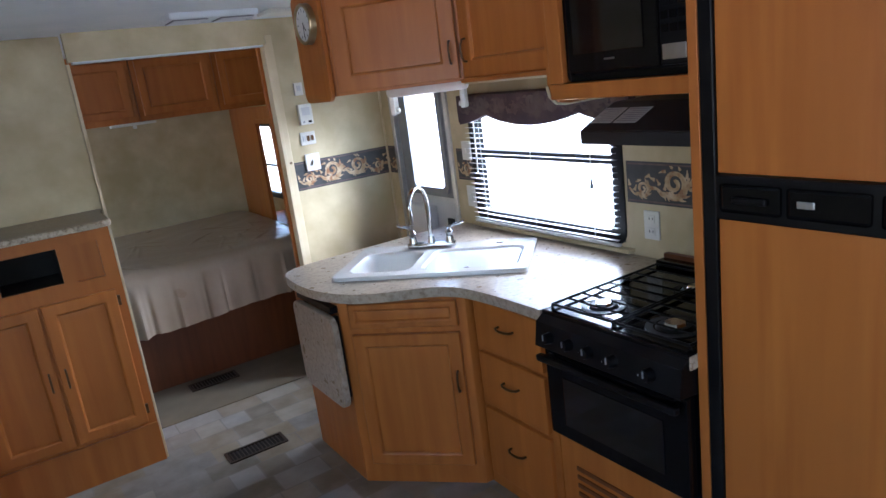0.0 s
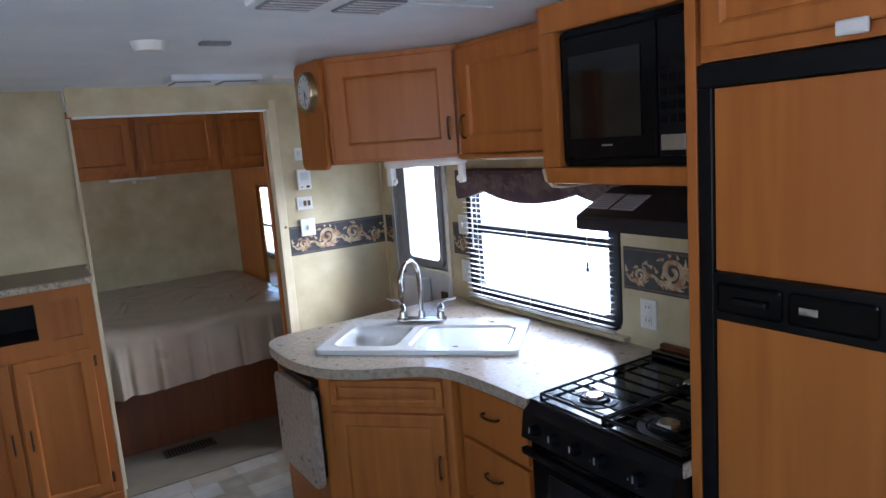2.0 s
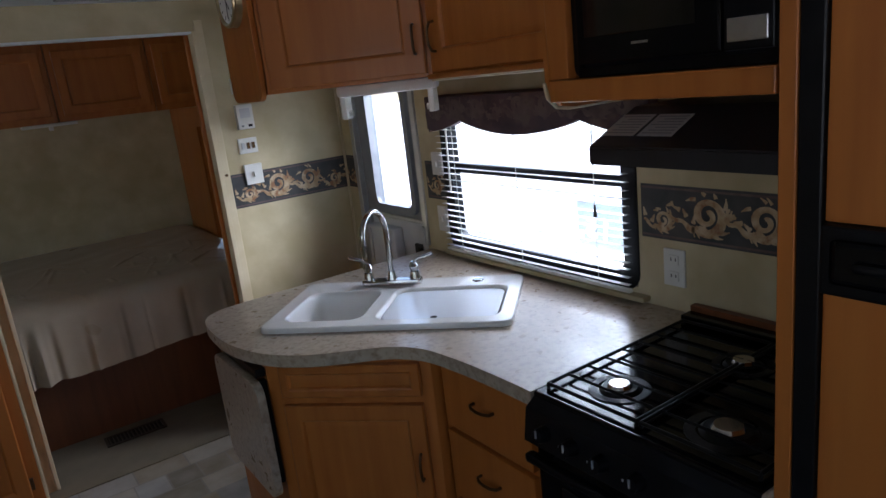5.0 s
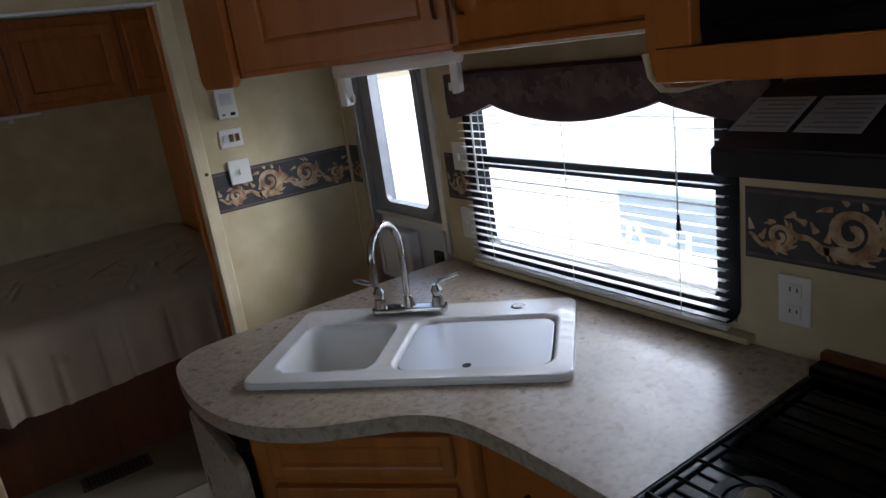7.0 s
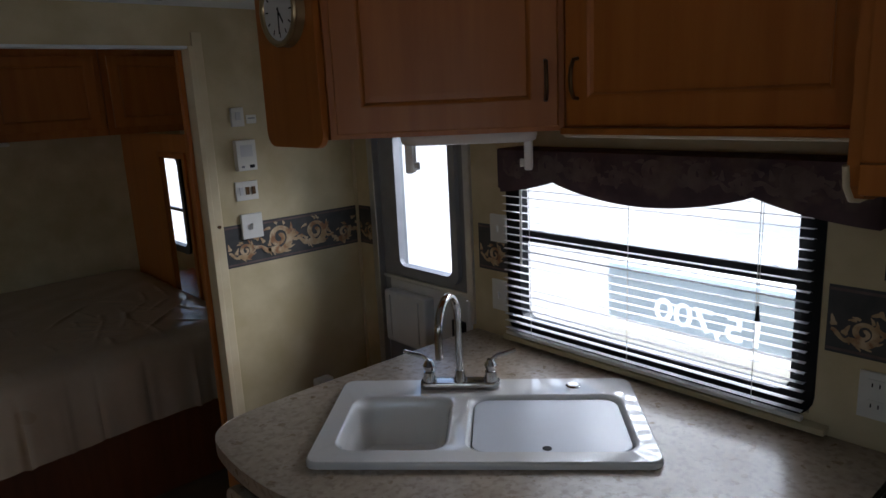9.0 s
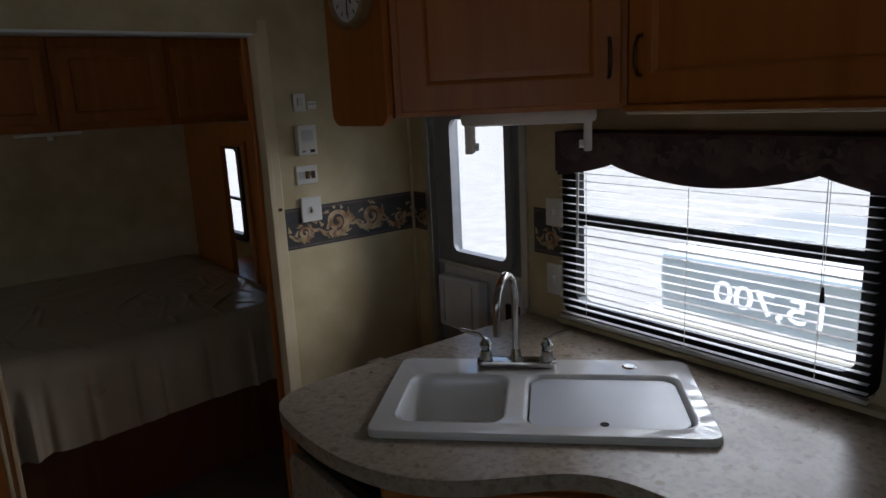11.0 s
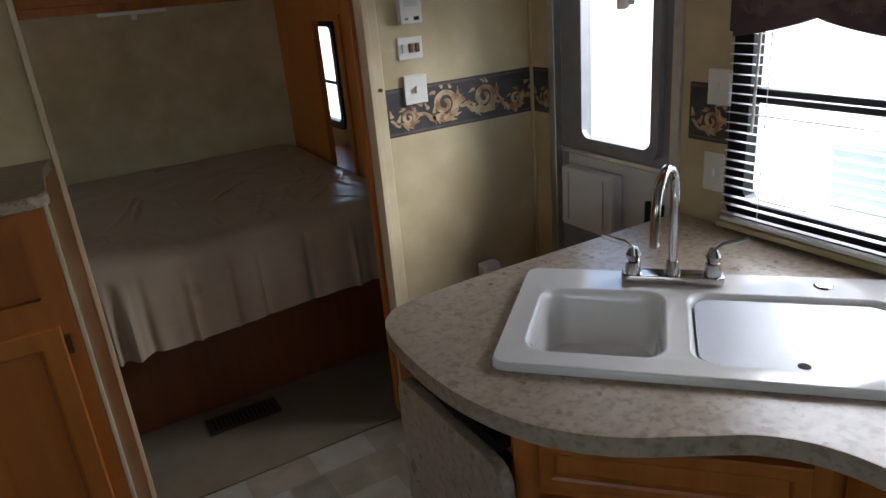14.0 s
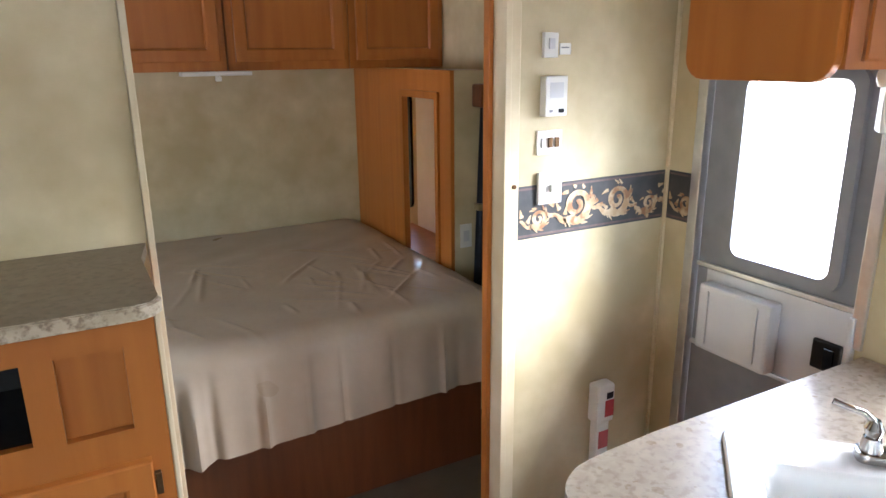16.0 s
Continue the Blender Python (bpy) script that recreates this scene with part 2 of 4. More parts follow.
def tube(points, r, n=10, bm=None):
    """A round tube along points."""
    bm = bm or bmesh.new()
    pts = [Vector(p) for p in points]
    rings, side = [], None
    for i, p in enumerate(pts):
        d = (pts[min(i + 1, len(pts) - 1)] - pts[max(i - 1, 0)]).normalized()
        if side is None:
            side = d.orthogonal().normalized()
        side = (side - d * side.dot(d)).normalized()
        up = d.cross(side)
        rings.append([bm.verts.new(p + r * (math.cos(2 * math.pi * k / n) * side + math.sin(2 * math.pi * k / n) * up)) for k in range(n)])
    for a, b in zip(rings, rings[1:]):
        for k in range(n):
            bm.faces.new((a[k], a[(k + 1) % n], b[(k + 1) % n], b[k]))
    bm.faces.new(rings[0][::-1])
    bm.faces.new(rings[-1])
    return bm


def spline(ctrl, steps=6):
    out = []
    c = [Vector(p) for p in ctrl]
    for i in range(len(c) - 1):
        p0, p1, p2, p3 = c[max(i - 1, 0)], c[i], c[i + 1], c[min(i + 2, len(c) - 1)]
        for k in range(steps):
            t = k / steps
            out.append(0.5 * (2 * p1 + (p2 - p0) * t + (2 * p0 - 5 * p1 + 4 * p2 - p3) * t * t + (3 * p1 - p0 - 3 * p2 + p3) * t ** 3))
    out.append(c[-1])
    return out


def link_mesh(name, bm, mat, smooth=False):
    me = bpy.data.meshes.new(name)
    bm.to_mesh(me)
    bm.free()
    me.materials.append(mat)
    if smooth:
        for p in me.polygons:
            p.use_smooth = True
        me.set_sharp_from_angle(angle=radians(40))
    return new(name, me)


def part(name, bm, mat, parent, label="", smooth=False):
    """A mesh given in world places, linked under a thing or a part."""
    base = parent.matrix_world.translation if parent.parent is None else Vector(parent["base"])
    bmesh.ops.translate(bm, verts=bm.verts, vec=-base)
    ob = link_mesh(name, bm, mat, smooth)
    ob.parent = parent
    ob["base"] = tuple(base)
    if label:
        ob["label"] = label
    return ob


def thing(name, x, y, z, label, category, group="", kind=""):
    ob = new(name)
    ob.empty_display_size = 0.05
    ob.matrix_world = Matrix.Translation((x, y, z))
    return tagged(ob, label, category, group, kind)


def solid(name, bm, mat, label, category, group="", kind="", smooth=False):
    """A one-mesh thing with its origin at its own middle."""
    lo = Vector([min(v.co[i] for v in bm.verts) for i in range(3)])
    hi = Vector([max(v.co[i] for v in bm.verts) for i in range(3)])
    mid = Vector(((lo.x + hi.x) / 2, (lo.y + hi.y) / 2, lo.z))
    bmesh.ops.translate(bm, verts=bm.verts, vec=-mid)
    ob = link_mesh(name, bm, mat, smooth)
    ob.matrix_world = Matrix.Translation(mid)
    return tagged(ob, label, category, group, kind)


def structure(name, bm, mat, label="", category=""):
    ob = link_mesh(name, bm, mat)
    return tagged(ob, label, category or name.split("_")[0], "", "structure")


def wall_boxes(u, z, holes, put):
    """Cuts the rectangle u x z round its holes into boxes; put(u0, u1, z0, z1) builds each."""
    us = sorted({*u, *(h for k in holes for h in k[:2])})
    for a, b in zip(us, us[1:]):
        cut = sorted(k[2:] for k in holes if k[0] <= a + 1e-6 and k[1] >= b - 1e-6)
        at = z[0]
        for lo, hi in cut:
            if lo > at:
                put(a, b, at, lo)
            at = hi
        if at < z[1]:
            put(a, b, at, z[1])

# ---- structure ----
SIDE, DIV, CEIL, LEFT, REAR, NOSE = 2.33, 4.12, 2.15, -1.2, -2.2, 6.75
bm = bmesh.new()
wall_boxes((REAR, NOSE), (0, CEIL), [(2.17, 3.19, 0.96, 1.60), (3.40, 3.98, 0.0, 1.95), (6.13, 6.65, 0.82, 1.5)],
           lambda a, b, c, d: box(SIDE, SIDE + 0.06, a, b, c, d, bm=bm))
wall_side = structure("wall_side", bm, WALLPAPER, "tan mottled wallpaper side wall with openings", "wall")
bm = bmesh.new()
wall_boxes((0.645, SIDE), (0, CEIL), [(0.645, 1.655, 0.0, 2.012)], lambda a, b, c, d: box(a, b, DIV, DIV + 0.045, c, d, bm=bm))
box(-0.2, 0.6445, 4.25, 4.295, 0, CEIL, bm=bm)
wall_divider = structure("wall_divider", bm, WALLPAPER, "tan mottled wallpaper partition with bedroom doorway", "wall")
structure("wall_nose", box(LEFT, SIDE, NOSE, NOSE + 0.06, 0, CEIL), WALLPAPER, "tan mottled wallpaper end wall", "wall")
structure("wall_headboard", box(-0.2, 1.9795, 6.14, 6.18, 0, CEIL), WALLPAPER, "tan mottled wallpaper wall behind the bed", "wall")
bm = bmesh.new()
wall_boxes((REAR, NOSE), (0, CEIL), [(-0.1, 1.4, 1.05, 1.8), (4.5, 5.5, 0.95, 1.55)], lambda a, b, c, d: box(LEFT - 0.06, LEFT, a, b, c, d, bm=bm))
structure("wall_left", bm, WALLPAPER, "tan mottled wallpaper wall with lounge window", "wall")
bm = bmesh.new()
wall_boxes((LEFT, SIDE), (0, CEIL), [(-0.4, 1.1, 1.1, 1.8)], lambda a, b, c, d: box(a, b, REAR - 0.06, REAR, c, d, bm=bm))
structure("wall_rear", bm, WALLPAPER, "tan mottled wallpaper rear wall with window", "wall")
structure("wall_slide", box(LEFT, -0.19, 3.70, 4.295, 0, CEIL), WALLPAPER, "tan wallpapered end of the slide-out room", "wall")
structure("wall_bathroom", box(1.645, SIDE, REAR, 0.66, 0, CEIL), WALLPAPER, "tan wallpapered partition beside the refrigerator", "wall")
structure("trim_partition_corner", box(1.628, 1.665, 0.648, 0.70, 0, CEIL, 0.004), TRIMPAPER, "tan corner trim", "trim")
structure("trim_slide", box(-0.20, -0.135, 3.56, 3.70, 0, CEIL, 0.006), WOOD, "honey wood fascia post of the slide-out", "trim")
structure("floor", box(LEFT, SIDE, REAR, 4.145, -0.05, 0), VINYL, "stone patchwork printed vinyl floor", "floor")
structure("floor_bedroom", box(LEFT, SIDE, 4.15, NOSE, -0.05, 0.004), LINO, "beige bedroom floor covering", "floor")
structure("ceiling", box(LEFT - 0.06, SIDE + 0.06, REAR - 0.06, NOSE + 0.06, CEIL, CEIL + 0.06), CEILING, "off-white panelled ceiling", "ceiling")
for y in (1.95, 0.0):
    structure("trim_ceiling", box(LEFT, 1.6, y, y + 0.03, CEIL - 0.005, CEIL - 0.0005), CEILING, "white ceiling batten", "trim")
structure("trim_jamb", box(1.635, 1.657, 4.105, 4.18, 0.01, 2.011, 0.003), TRIMPAPER, "tan doorway edge trim", "trim")
structure("trim_jamb_cover", box(1.652, 1.69, 4.108, 4.12, 0.0, 2.06, 0.003), TRIMPAPER, "tan doorway cover strip", "trim")
structure("trim_jamb_left", box(0.6455, 0.662, 4.235, 4.30, 0.01, 2.011, 0.003), TRIMPAPER, "tan doorway edge trim", "trim")
structure("trim_lintel", box(0.6625, 1.6345, 4.11, 4.17, 2.002, 2.0115, 0.002), CEILING, "white strip across the doorway head", "trim")
structure("trim_jamb_wood", box(1.618, 1.634, 4.168, 4.20, 0.01, 2.0, 0.003), WOOD, "honey wood door stop", "trim")
structure("trim_corner", box(SIDE - 0.012, SIDE - 0.001, DIV - 0.012, DIV - 0.001, 0, CEIL), TRIMPAPER, "tan inside corner trim", "trim")
structure("ground", box(-60, 60, -60, 60, -0.9, -0.8), ASPHALT, "pale gravel sales lot", "ground")

# ---- wallpaper border: a dark band with tan scrolls ----
def scroll_strip(length, height):
    """Scrolls for a band that runs along x, raised along y, about z = 0."""
    bm = bmesh.new()

    level = [0]

    def ribbon(pts, w0, w1):
        level[0] = (level[0] + 1) % 9
        lift = -0.00025 * level[0]
        prev = None
        for i, (x, z) in enumerate(pts):
            a, b = pts[max(i - 1, 0)], pts[min(i + 1, len(pts) - 1)]
            d = Vector((b[0] - a[0], b[1] - a[1])).normalized()
            t = i / (len(pts) - 1)
            w = (w0 + (w1 - w0) * t) * (0.75 + 0.4 * math.sin(9 * t) ** 2)
            pair = [bm.verts.new((x - d.y * w, lift, z + d.x * w)), bm.verts.new((x + d.y * w, lift, z - d.x * w))]
            if prev:
                bm.faces.new((prev[0], prev[1], pair[1], pair[0]))
            prev = pair

    def clip(pts):
        return [p for p in pts if 0.004 < p[0] < length - 0.004 and abs(p[1]) < height * 0.43]

    k, x = 0, 0.0
    while x < length:
        big = (0.55, 1.0, 0.9)[k % 3]
        r = height * 0.345 * big
        cx, cz = x + 0.05 + r, height * (-0.14 if big < 0.6 else 0.03)
        turns = [i / 34 for i in range(35)]
        spiral = [(cx + r * (1 - 0.86 * t) * math.cos(3.9 + 10.4 * t), cz + r * (1 - 0.86 * t) * math.sin(3.9 + 10.4 * t)) for t in turns]
        spiral = clip(spiral)
        if len(spiral) > 3:
            ribbon(spiral, 0.0125 * big + 0.002, 0.0075 * big)
        for j in range(9):
            a = 3.6 + 0.62 * j + 0.2 * math.sin(3.0 * j + k)
            out = [(cx + (r + 0.022 * big * i / 4) * math.cos(a + 0.1 * i), cz + (r + 0.022 * big * i / 4) * math.sin(a + 0.1 * i)) for i in range(5)]
            out = clip(out)
            if len(out) > 2:
                ribbon(out, 0.008 * big, 0.002)
        stem = clip([(cx - r - 0.07 + (0.075 + r) * i / 14, cz - r * 0.85 + height * 0.26 * (1 - i / 14) ** 2 - 0.006 * math.sin(i)) for i in range(15)])
        if len(stem) > 2:
            ribbon(stem, 0.005, 0.013 * big)
        for j in range(5):
            lx, lz, a = cx - r - 0.055 + 0.022 * j, cz + height * (0.16 - 0.11 * j), 2.5 - 0.7 * j + k
            leaf = clip([(lx + 0.028 * i / 5 * math.cos(a), lz + 0.028 * i / 5 * math.sin(a)) for i in range(6)])
            if len(leaf) > 2:
                ribbon(leaf, 0.009, 0.002)
        x += 2 * r + 0.062
        k += 1
    return bm


def border(name, length, m):
    """A strip of border whose local x runs along the wall and whose local -y faces the room."""
    h = 0.17
    band = structure(name, moved(box(0, length, -0.002, 0, -h / 2, h / 2), m), BORDER, "dark wallpaper border printed with tan scrolls", "border")
    band["base"] = (0, 0, 0)
    for z in (-h / 2 + 0.010, h / 2 - 0.010):
        o = link_mesh("border_line", moved(box(0, length, -0.0028, -0.0021, z - 0.0035, z + 0.0035), m), VSCROLL)
        o.parent = band
    o = link_mesh("scroll", moved(scroll_strip(length, h), m @ Matrix.Translation((0, -0.0035, 0))), SCROLL)
    o.parent = band


ZB = 1.245
border("trim_border_divider", 0.645, pose(1.692, DIV, ZB))
border("trim_border_corner", 0.10, pose(SIDE, DIV - 0.013, ZB, 0, 0, -90))
border("trim_border_window", 0.14, pose(SIDE, 3.345, ZB, 0, 0, -90))
border("trim_border_stove", 0.78, pose(SIDE, 2.145, ZB - 0.022, 0, 0, -90))
border("trim_border_partition", 0.6, pose(1.645, 0.645, 1.19, 0, 0, -90))

# ---- entry door ----
door = thing("door_1", SIDE, 3.69, 0, "grey entry door with tall bright window and pale lower panel", "door", kind="structure")
bm = bmesh.new()
wall_boxes((3.42, 3.965), (0.01, 1.93), [(3.50, 3.835, 1.09, 1.655)], lambda a, b, c, d: box(SIDE + 0.02, SIDE + 0.05, a, b, c, d, bm=bm))
part("door_skin", bm, GREY_DOOR, door)


def ring_frame(outer, hole, depth, m):
    """A flat frame between two outlines with the same number of corners."""
    b = bmesh.new()
    n = len(outer)
    v = [[b.verts.new((x, y, z)) for x, y in o] for o, z in ((outer, 0), (hole, 0), (hole, depth), (outer, depth))]
    for i in range(n):
        j = (i + 1) % n
        for a, c in zip(v, v[1:] + v[:1]):
            b.faces.new((a[i], a[j], c[j], c[i]))
    bmesh.ops.recalc_face_normals(b, faces=b.faces)
    return moved(b, m)


FACING_ROOM = Matrix.Rotation(radians(-90), 4, "Z") @ Matrix.Rotation(radians(90), 4, "X")
part("window_frame", ring_frame(rounded(0.40, 0.63, 0.05), rounded(0.33, 0.56, 0.035), 0.02, Matrix.Translation((SIDE + 0.02, 3.667, 1.372)) @ FACING_ROOM), GREY_DOOR, door)
pane = part("pane", box(SIDE + 0.034, SIDE + 0.038, 3.49, 3.845, 1.08, 1.665), GLASS, door)
pane.visible_shadow = False
part("rail", box(SIDE + 0.008, SIDE + 0.0195, 3.42, 3.965, 1.022, 1.038, 0.003), ALUMINIUM, door)
part("rail", box(SIDE + 0.008, SIDE + 0.0195, 3.42, 3.965, 0.735, 0.750, 0.003), ALUMINIUM, door)
part("mid_panel", box(SIDE + 0.012, SIDE + 0.0195, 3.42, 3.92, 0.752, 1.02, 0.002), PALE_DOOR, door)
pocket = part("storage_box", box(SIDE - 0.045, SIDE + 0.0115, 3.63, 3.90, 0.755, 0.985, 0.012), PALE_DOOR, door, "pale plastic door pocket")
for y in (3.67, 3.855):
    part("rib", box(SIDE - 0.052, SIDE - 0.0455, y, y + 0.008, 0.78, 0.965, 0.002), PALE_DOOR, pocket)
latch = part("latch", box(SIDE - 0.005, SIDE + 0.0115, 3.43, 3.515, 0.83, 0.92, 0.006), BLACK_PLASTIC, door, "black door latch")
part("lever", box(SIDE - 0.014, SIDE - 0.0055, 3.445, 3.475, 0.845, 0.905, 0.003), BLACK, latch)
part("grab_bar", box(SIDE - 0.02, SIDE + 0.0115, 3.395, 3.415, 0.80, 1.02, 0.006), PALE_DOOR, door)
frame_label = "pale aluminium entry door frame"
structure("trim_door_left", box(SIDE - 0.012, SIDE + 0.03, 3.967, 4.005, 0, 1.96, 0.004), ALUMINIUM, frame_label, "trim")
structure("trim_door_right", box(SIDE - 0.012, SIDE + 0.03, 3.375, 3.41, 0.93, 1.96, 0.004), ALUMINIUM, frame_label, "trim")
structure("trim_door_top", box(SIDE - 0.012, SIDE + 0.03, 3.41, 3.967, 1.93, 1.96, 0.004), ALUMINIUM, frame_label, "trim")

# ---- kitchen window with blind and valance ----
win = thing("window_1", SIDE, 2.68, 0.96, "dark framed kitchen window behind an open white blind", "window", kind="structure")
part("window_frame", ring_frame(rounded(1.04, 0.66, 0.06), rounded(0.92, 0.54, 0.04), 0.045, Matrix.Translation((SIDE + 0.04, 2.68, 1.275)) @ FACING_ROOM), BLACK_PLASTIC, win)
part("meeting_rail", box(SIDE + 0.012, SIDE + 0.038, 2.22, 3.14, 1.285, 1.325, 0.004), BLACK_PLASTIC, win)
for z0, z1, x in ((1.005, 1.29, 0.022), (1.32, 1.57, 0.030)):
    p = part("pane", box(SIDE + x, SIDE + x + 0.004, 2.215, 3.145, z0, z1), GLASS, win)
    p.visible_shadow = False
part("window_sill", box(SIDE - 0.04, SIDE - 0.001, 2.12, 3.20, 0.925, 0.943, 0.005), WALLPAPER, win)
blind = thing("window_blind", SIDE - 0.03, 2.68, 1.58, "open white mini blind hung before the kitchen window", "blind")
part("headrail", box(SIDE - 0.042, SIDE - 0.015, 2.17, 3.125, 1.575, 1.605, 0.003), WHITE_PLASTIC, blind)
random.seed(4)
slat_mesh = bmesh.new()
prev = None
for i in range(6):
    u = i / 5 - 0.5
    pair = [slat_mesh.verts.new((u * 0.024, s * 0.505, 0.0025 * (1 - 4 * u * u))) for s in (-1, 1)]
    if prev:
        slat_mesh.faces.new((prev[0], pair[0], pair[1], prev[1]))
    prev = pair
bmesh.ops.solidify(slat_mesh, geom=slat_mesh.faces[:], thickness=0.0008)
first = part("slat", moved(slat_mesh, Matrix.Translation((SIDE - 0.03, 2.68, 1.58))), BLIND, blind)
SLATS = 24
for i in range(SLATS):
    ob = first if i == 0 else new("slat", first.data)
    ob.parent = blind
    z = 0.972 + i * 0.0262
    ob.matrix_local = pose(0, 0, z - 1.58, random.uniform(-0.25, 0.25), random.uniform(4, 7), 0)
part("bottom_rail", box(SIDE - 0.04, SIDE - 0.02, 2.175, 3.185, 0.948, 0.960, 0.003), WHITE_PLASTIC, blind)
for y in (2.30, 2.68, 3.06):
    part("cord", rod((SIDE - 0.044, y, 0.955), (SIDE - 0.044, y, 1.58), 0.0012, 6), WHITE_PLASTIC, blind)
part("tilt_wand", rod((SIDE - 0.055, 3.09, 1.22), (SIDE - 0.048, 3.09, 1.57), 0.004, 8), WHITE_PLASTIC, blind)
part("pull_cord", rod((SIDE - 0.055, 2.29, 1.23), (SIDE - 0.05, 2.29, 1.57), 0.0009, 6), WHITE_PLASTIC, blind)
part("tassel", rod((SIDE - 0.055, 2.29, 1.195), (SIDE - 0.055, 2.29, 1.235), 0.007, 8, 0.003), BLACK_PLASTIC, blind)


def valance():
    """A padded board with a scalloped lower edge."""
    b = bmesh.new()
    n, rows = 72, []
    for i in range(n + 1):
        t = i / n
        y = 3.13 - 1.11 * t
        ph = (2.915 - y) / 0.62
        low = 1.52 - 0.052 * math.sin(math.pi * (ph - math.floor(ph))) ** 0.8
        xo = SIDE - 0.105
        rows.append([b.verts.new((xo, y, low)), b.verts.new((xo - 0.008, y, (low + 1.612) / 2)), b.verts.new((xo, y, 1.612)), b.verts.new((SIDE - 0.065, y, 1.617)), b.verts.new((SIDE - 0.07, y, low))])
    for a, c in zip(rows, rows[1:]):
        for k in range(5):
            b.faces.new((a[k], a[(k + 1) % 5], c[(k + 1) % 5], c[k]))
    b.faces.new(rows[0])
    b.faces.new(rows[-1][::-1])
    bmesh.ops.recalc_face_normals(b, faces=b.faces)
    return b


val = thing("window_valance", SIDE, 2.67, 1.46, "plum scrolled fabric valance with scalloped lower edge", "valance")
part("face_board", valance(), VALANCE, val, smooth=True)
part("scroll_print", moved(scroll_strip(1.08, 0.105), Matrix.Translation((SIDE - 0.1135, 3.115, 1.565)) @ Matrix.Rotation(radians(-90), 4, "Z")), VSCROLL, val)
part("end_return", box(SIDE - 0.104, SIDE - 0.001, 3.131, 3.143, 1.485, 1.615, 0.004), VALANCE, val)
part("top_board", box(SIDE - 0.064, SIDE - 0.001, 2.03, 3.13, 1.607, 1.616), VALANCE, val)

# ---- kitchen: base units ----
FACE45 = math.degrees(math.atan2(2.43 - 2.83, 1.66 - 1.28))
DIAG = pose(1.28, 2.83, 0, 0, 0, FACE45)
DIAG_LEN = math.hypot(0.38, 0.40)


def raised_panel(x0, x1, z0, z1, y, arch=0.0, rail=0.055, t=0.02):
    """A cabinet front with frame and recessed panel, in a plane at local y, facing -y."""
    b = bmesh.new()
    outer = [(x0, z0), (x1, z0), (x1, z1), (x0, z1)]
    steps = ((0, 0), (0, t), (0.004, t + 0.003), (rail - 0.006, t + 0.003), (rail, t), (rail + 0.005, t - 0.008), (rail + 0.02, t - 0.007))
    loops = []
    for inset, out in steps:
        k = min(inset, (x1 - x0) / 2 - 0.004, (z1 - z0) / 2 - 0.004)
        loops.append([b.verts.new((x, y - out, z)) for x, z in ((x0 + k, z0 + k), (x1 - k, z0 + k), (x1 - k, z1 - k), (x0 + k, z1 - k))])
    for a, c in zip(loops, loops[1:]):
        for i in range(4):
            j = (i + 1) % 4
            b.faces.new((a[i], a[j], c[j], c[i]))
    b.faces.new(loops[-1])
    b.faces.new(loops[0][::-1])
    bmesh.ops.recalc_face_normals(b, faces=b.faces)
    return b


def flat_front(x0, x1, z0, z1, y, t=0.02):
    return box(x0, x1, y - t, y, z0, z1, 0.004)


def pull(x, z, y, vertical):
    """An arched bronze pull standing off a front at local y."""
    pts = [(-0.045, 0), (-0.043, 0.016), (-0.025, 0.026), (0, 0.029), (0.025, 0.026), (0.043, 0.016), (0.045, 0)]
    return tube([(x, y - o, z + u) if vertical else (x + u, y - o, z) for u, o in pts], 0.0048, 8)


def front(parent, m, x0, x1, z0, z1, y=0.0, name="door", handle=None, panel=True, rail=0.055):
    b = raised_panel(x0, x1, z0, z1, y, rail=rail) if panel else flat_front(x0, x1, z0, z1, y)
    d = part(name, moved(b, m), WOOD, parent)
    if handle:
        hx, hz, vertical = handle
        part("handle", moved(pull(hx, hz, y - 0.022, vertical), m), BRASS, d, "bronze pull", smooth=True)
    return d


sink_unit = thing("sink_cabinet", 1.7, 2.9, 0, "honey wood angled sink cabinet under the laminate worktop", "cabinet")
shell = prism([(1.28, 3.33), (1.28, 2.83), (1.66, 2.43), (2.325, 2.43), (2.325, 3.33)], 0.0, 0.872)
bmesh.ops.delete(shell, geom=[f for f in shell.faces if f.calc_center_median().z > 0.87], context="FACES_ONLY")
part("body", shell, WOOD, sink_unit)
front(sink_unit, DIAG, 0.05, DIAG_LEN - 0.035, 0.745, 0.855, name="false_drawer_front", rail=0.03)
front(sink_unit, DIAG, 0.05, DIAG_LEN - 0.035, 0.10, 0.715, handle=(DIAG_LEN - 0.06, 0.50, True))
drawers = thing("drawer_cabinet", 1.9, 2.2, 0, "honey wood drawer cabinet beside the range", "cabinet")
part("body", box(1.695, 2.325, 1.965, 2.425, 0.0, 0.872), WOOD, drawers)
DRAW = pose(1.695, 2.425, 0, 0, 0, -90)
for z0, z1 in ((0.65, 0.855), (0.40, 0.63), (0.07, 0.38)):
    front(drawers, DRAW, 0.03, 0.425, z0, z1, name="drawer_front", handle=(0.23, (z0 + z1) / 2 + 0.02, False), panel=False)

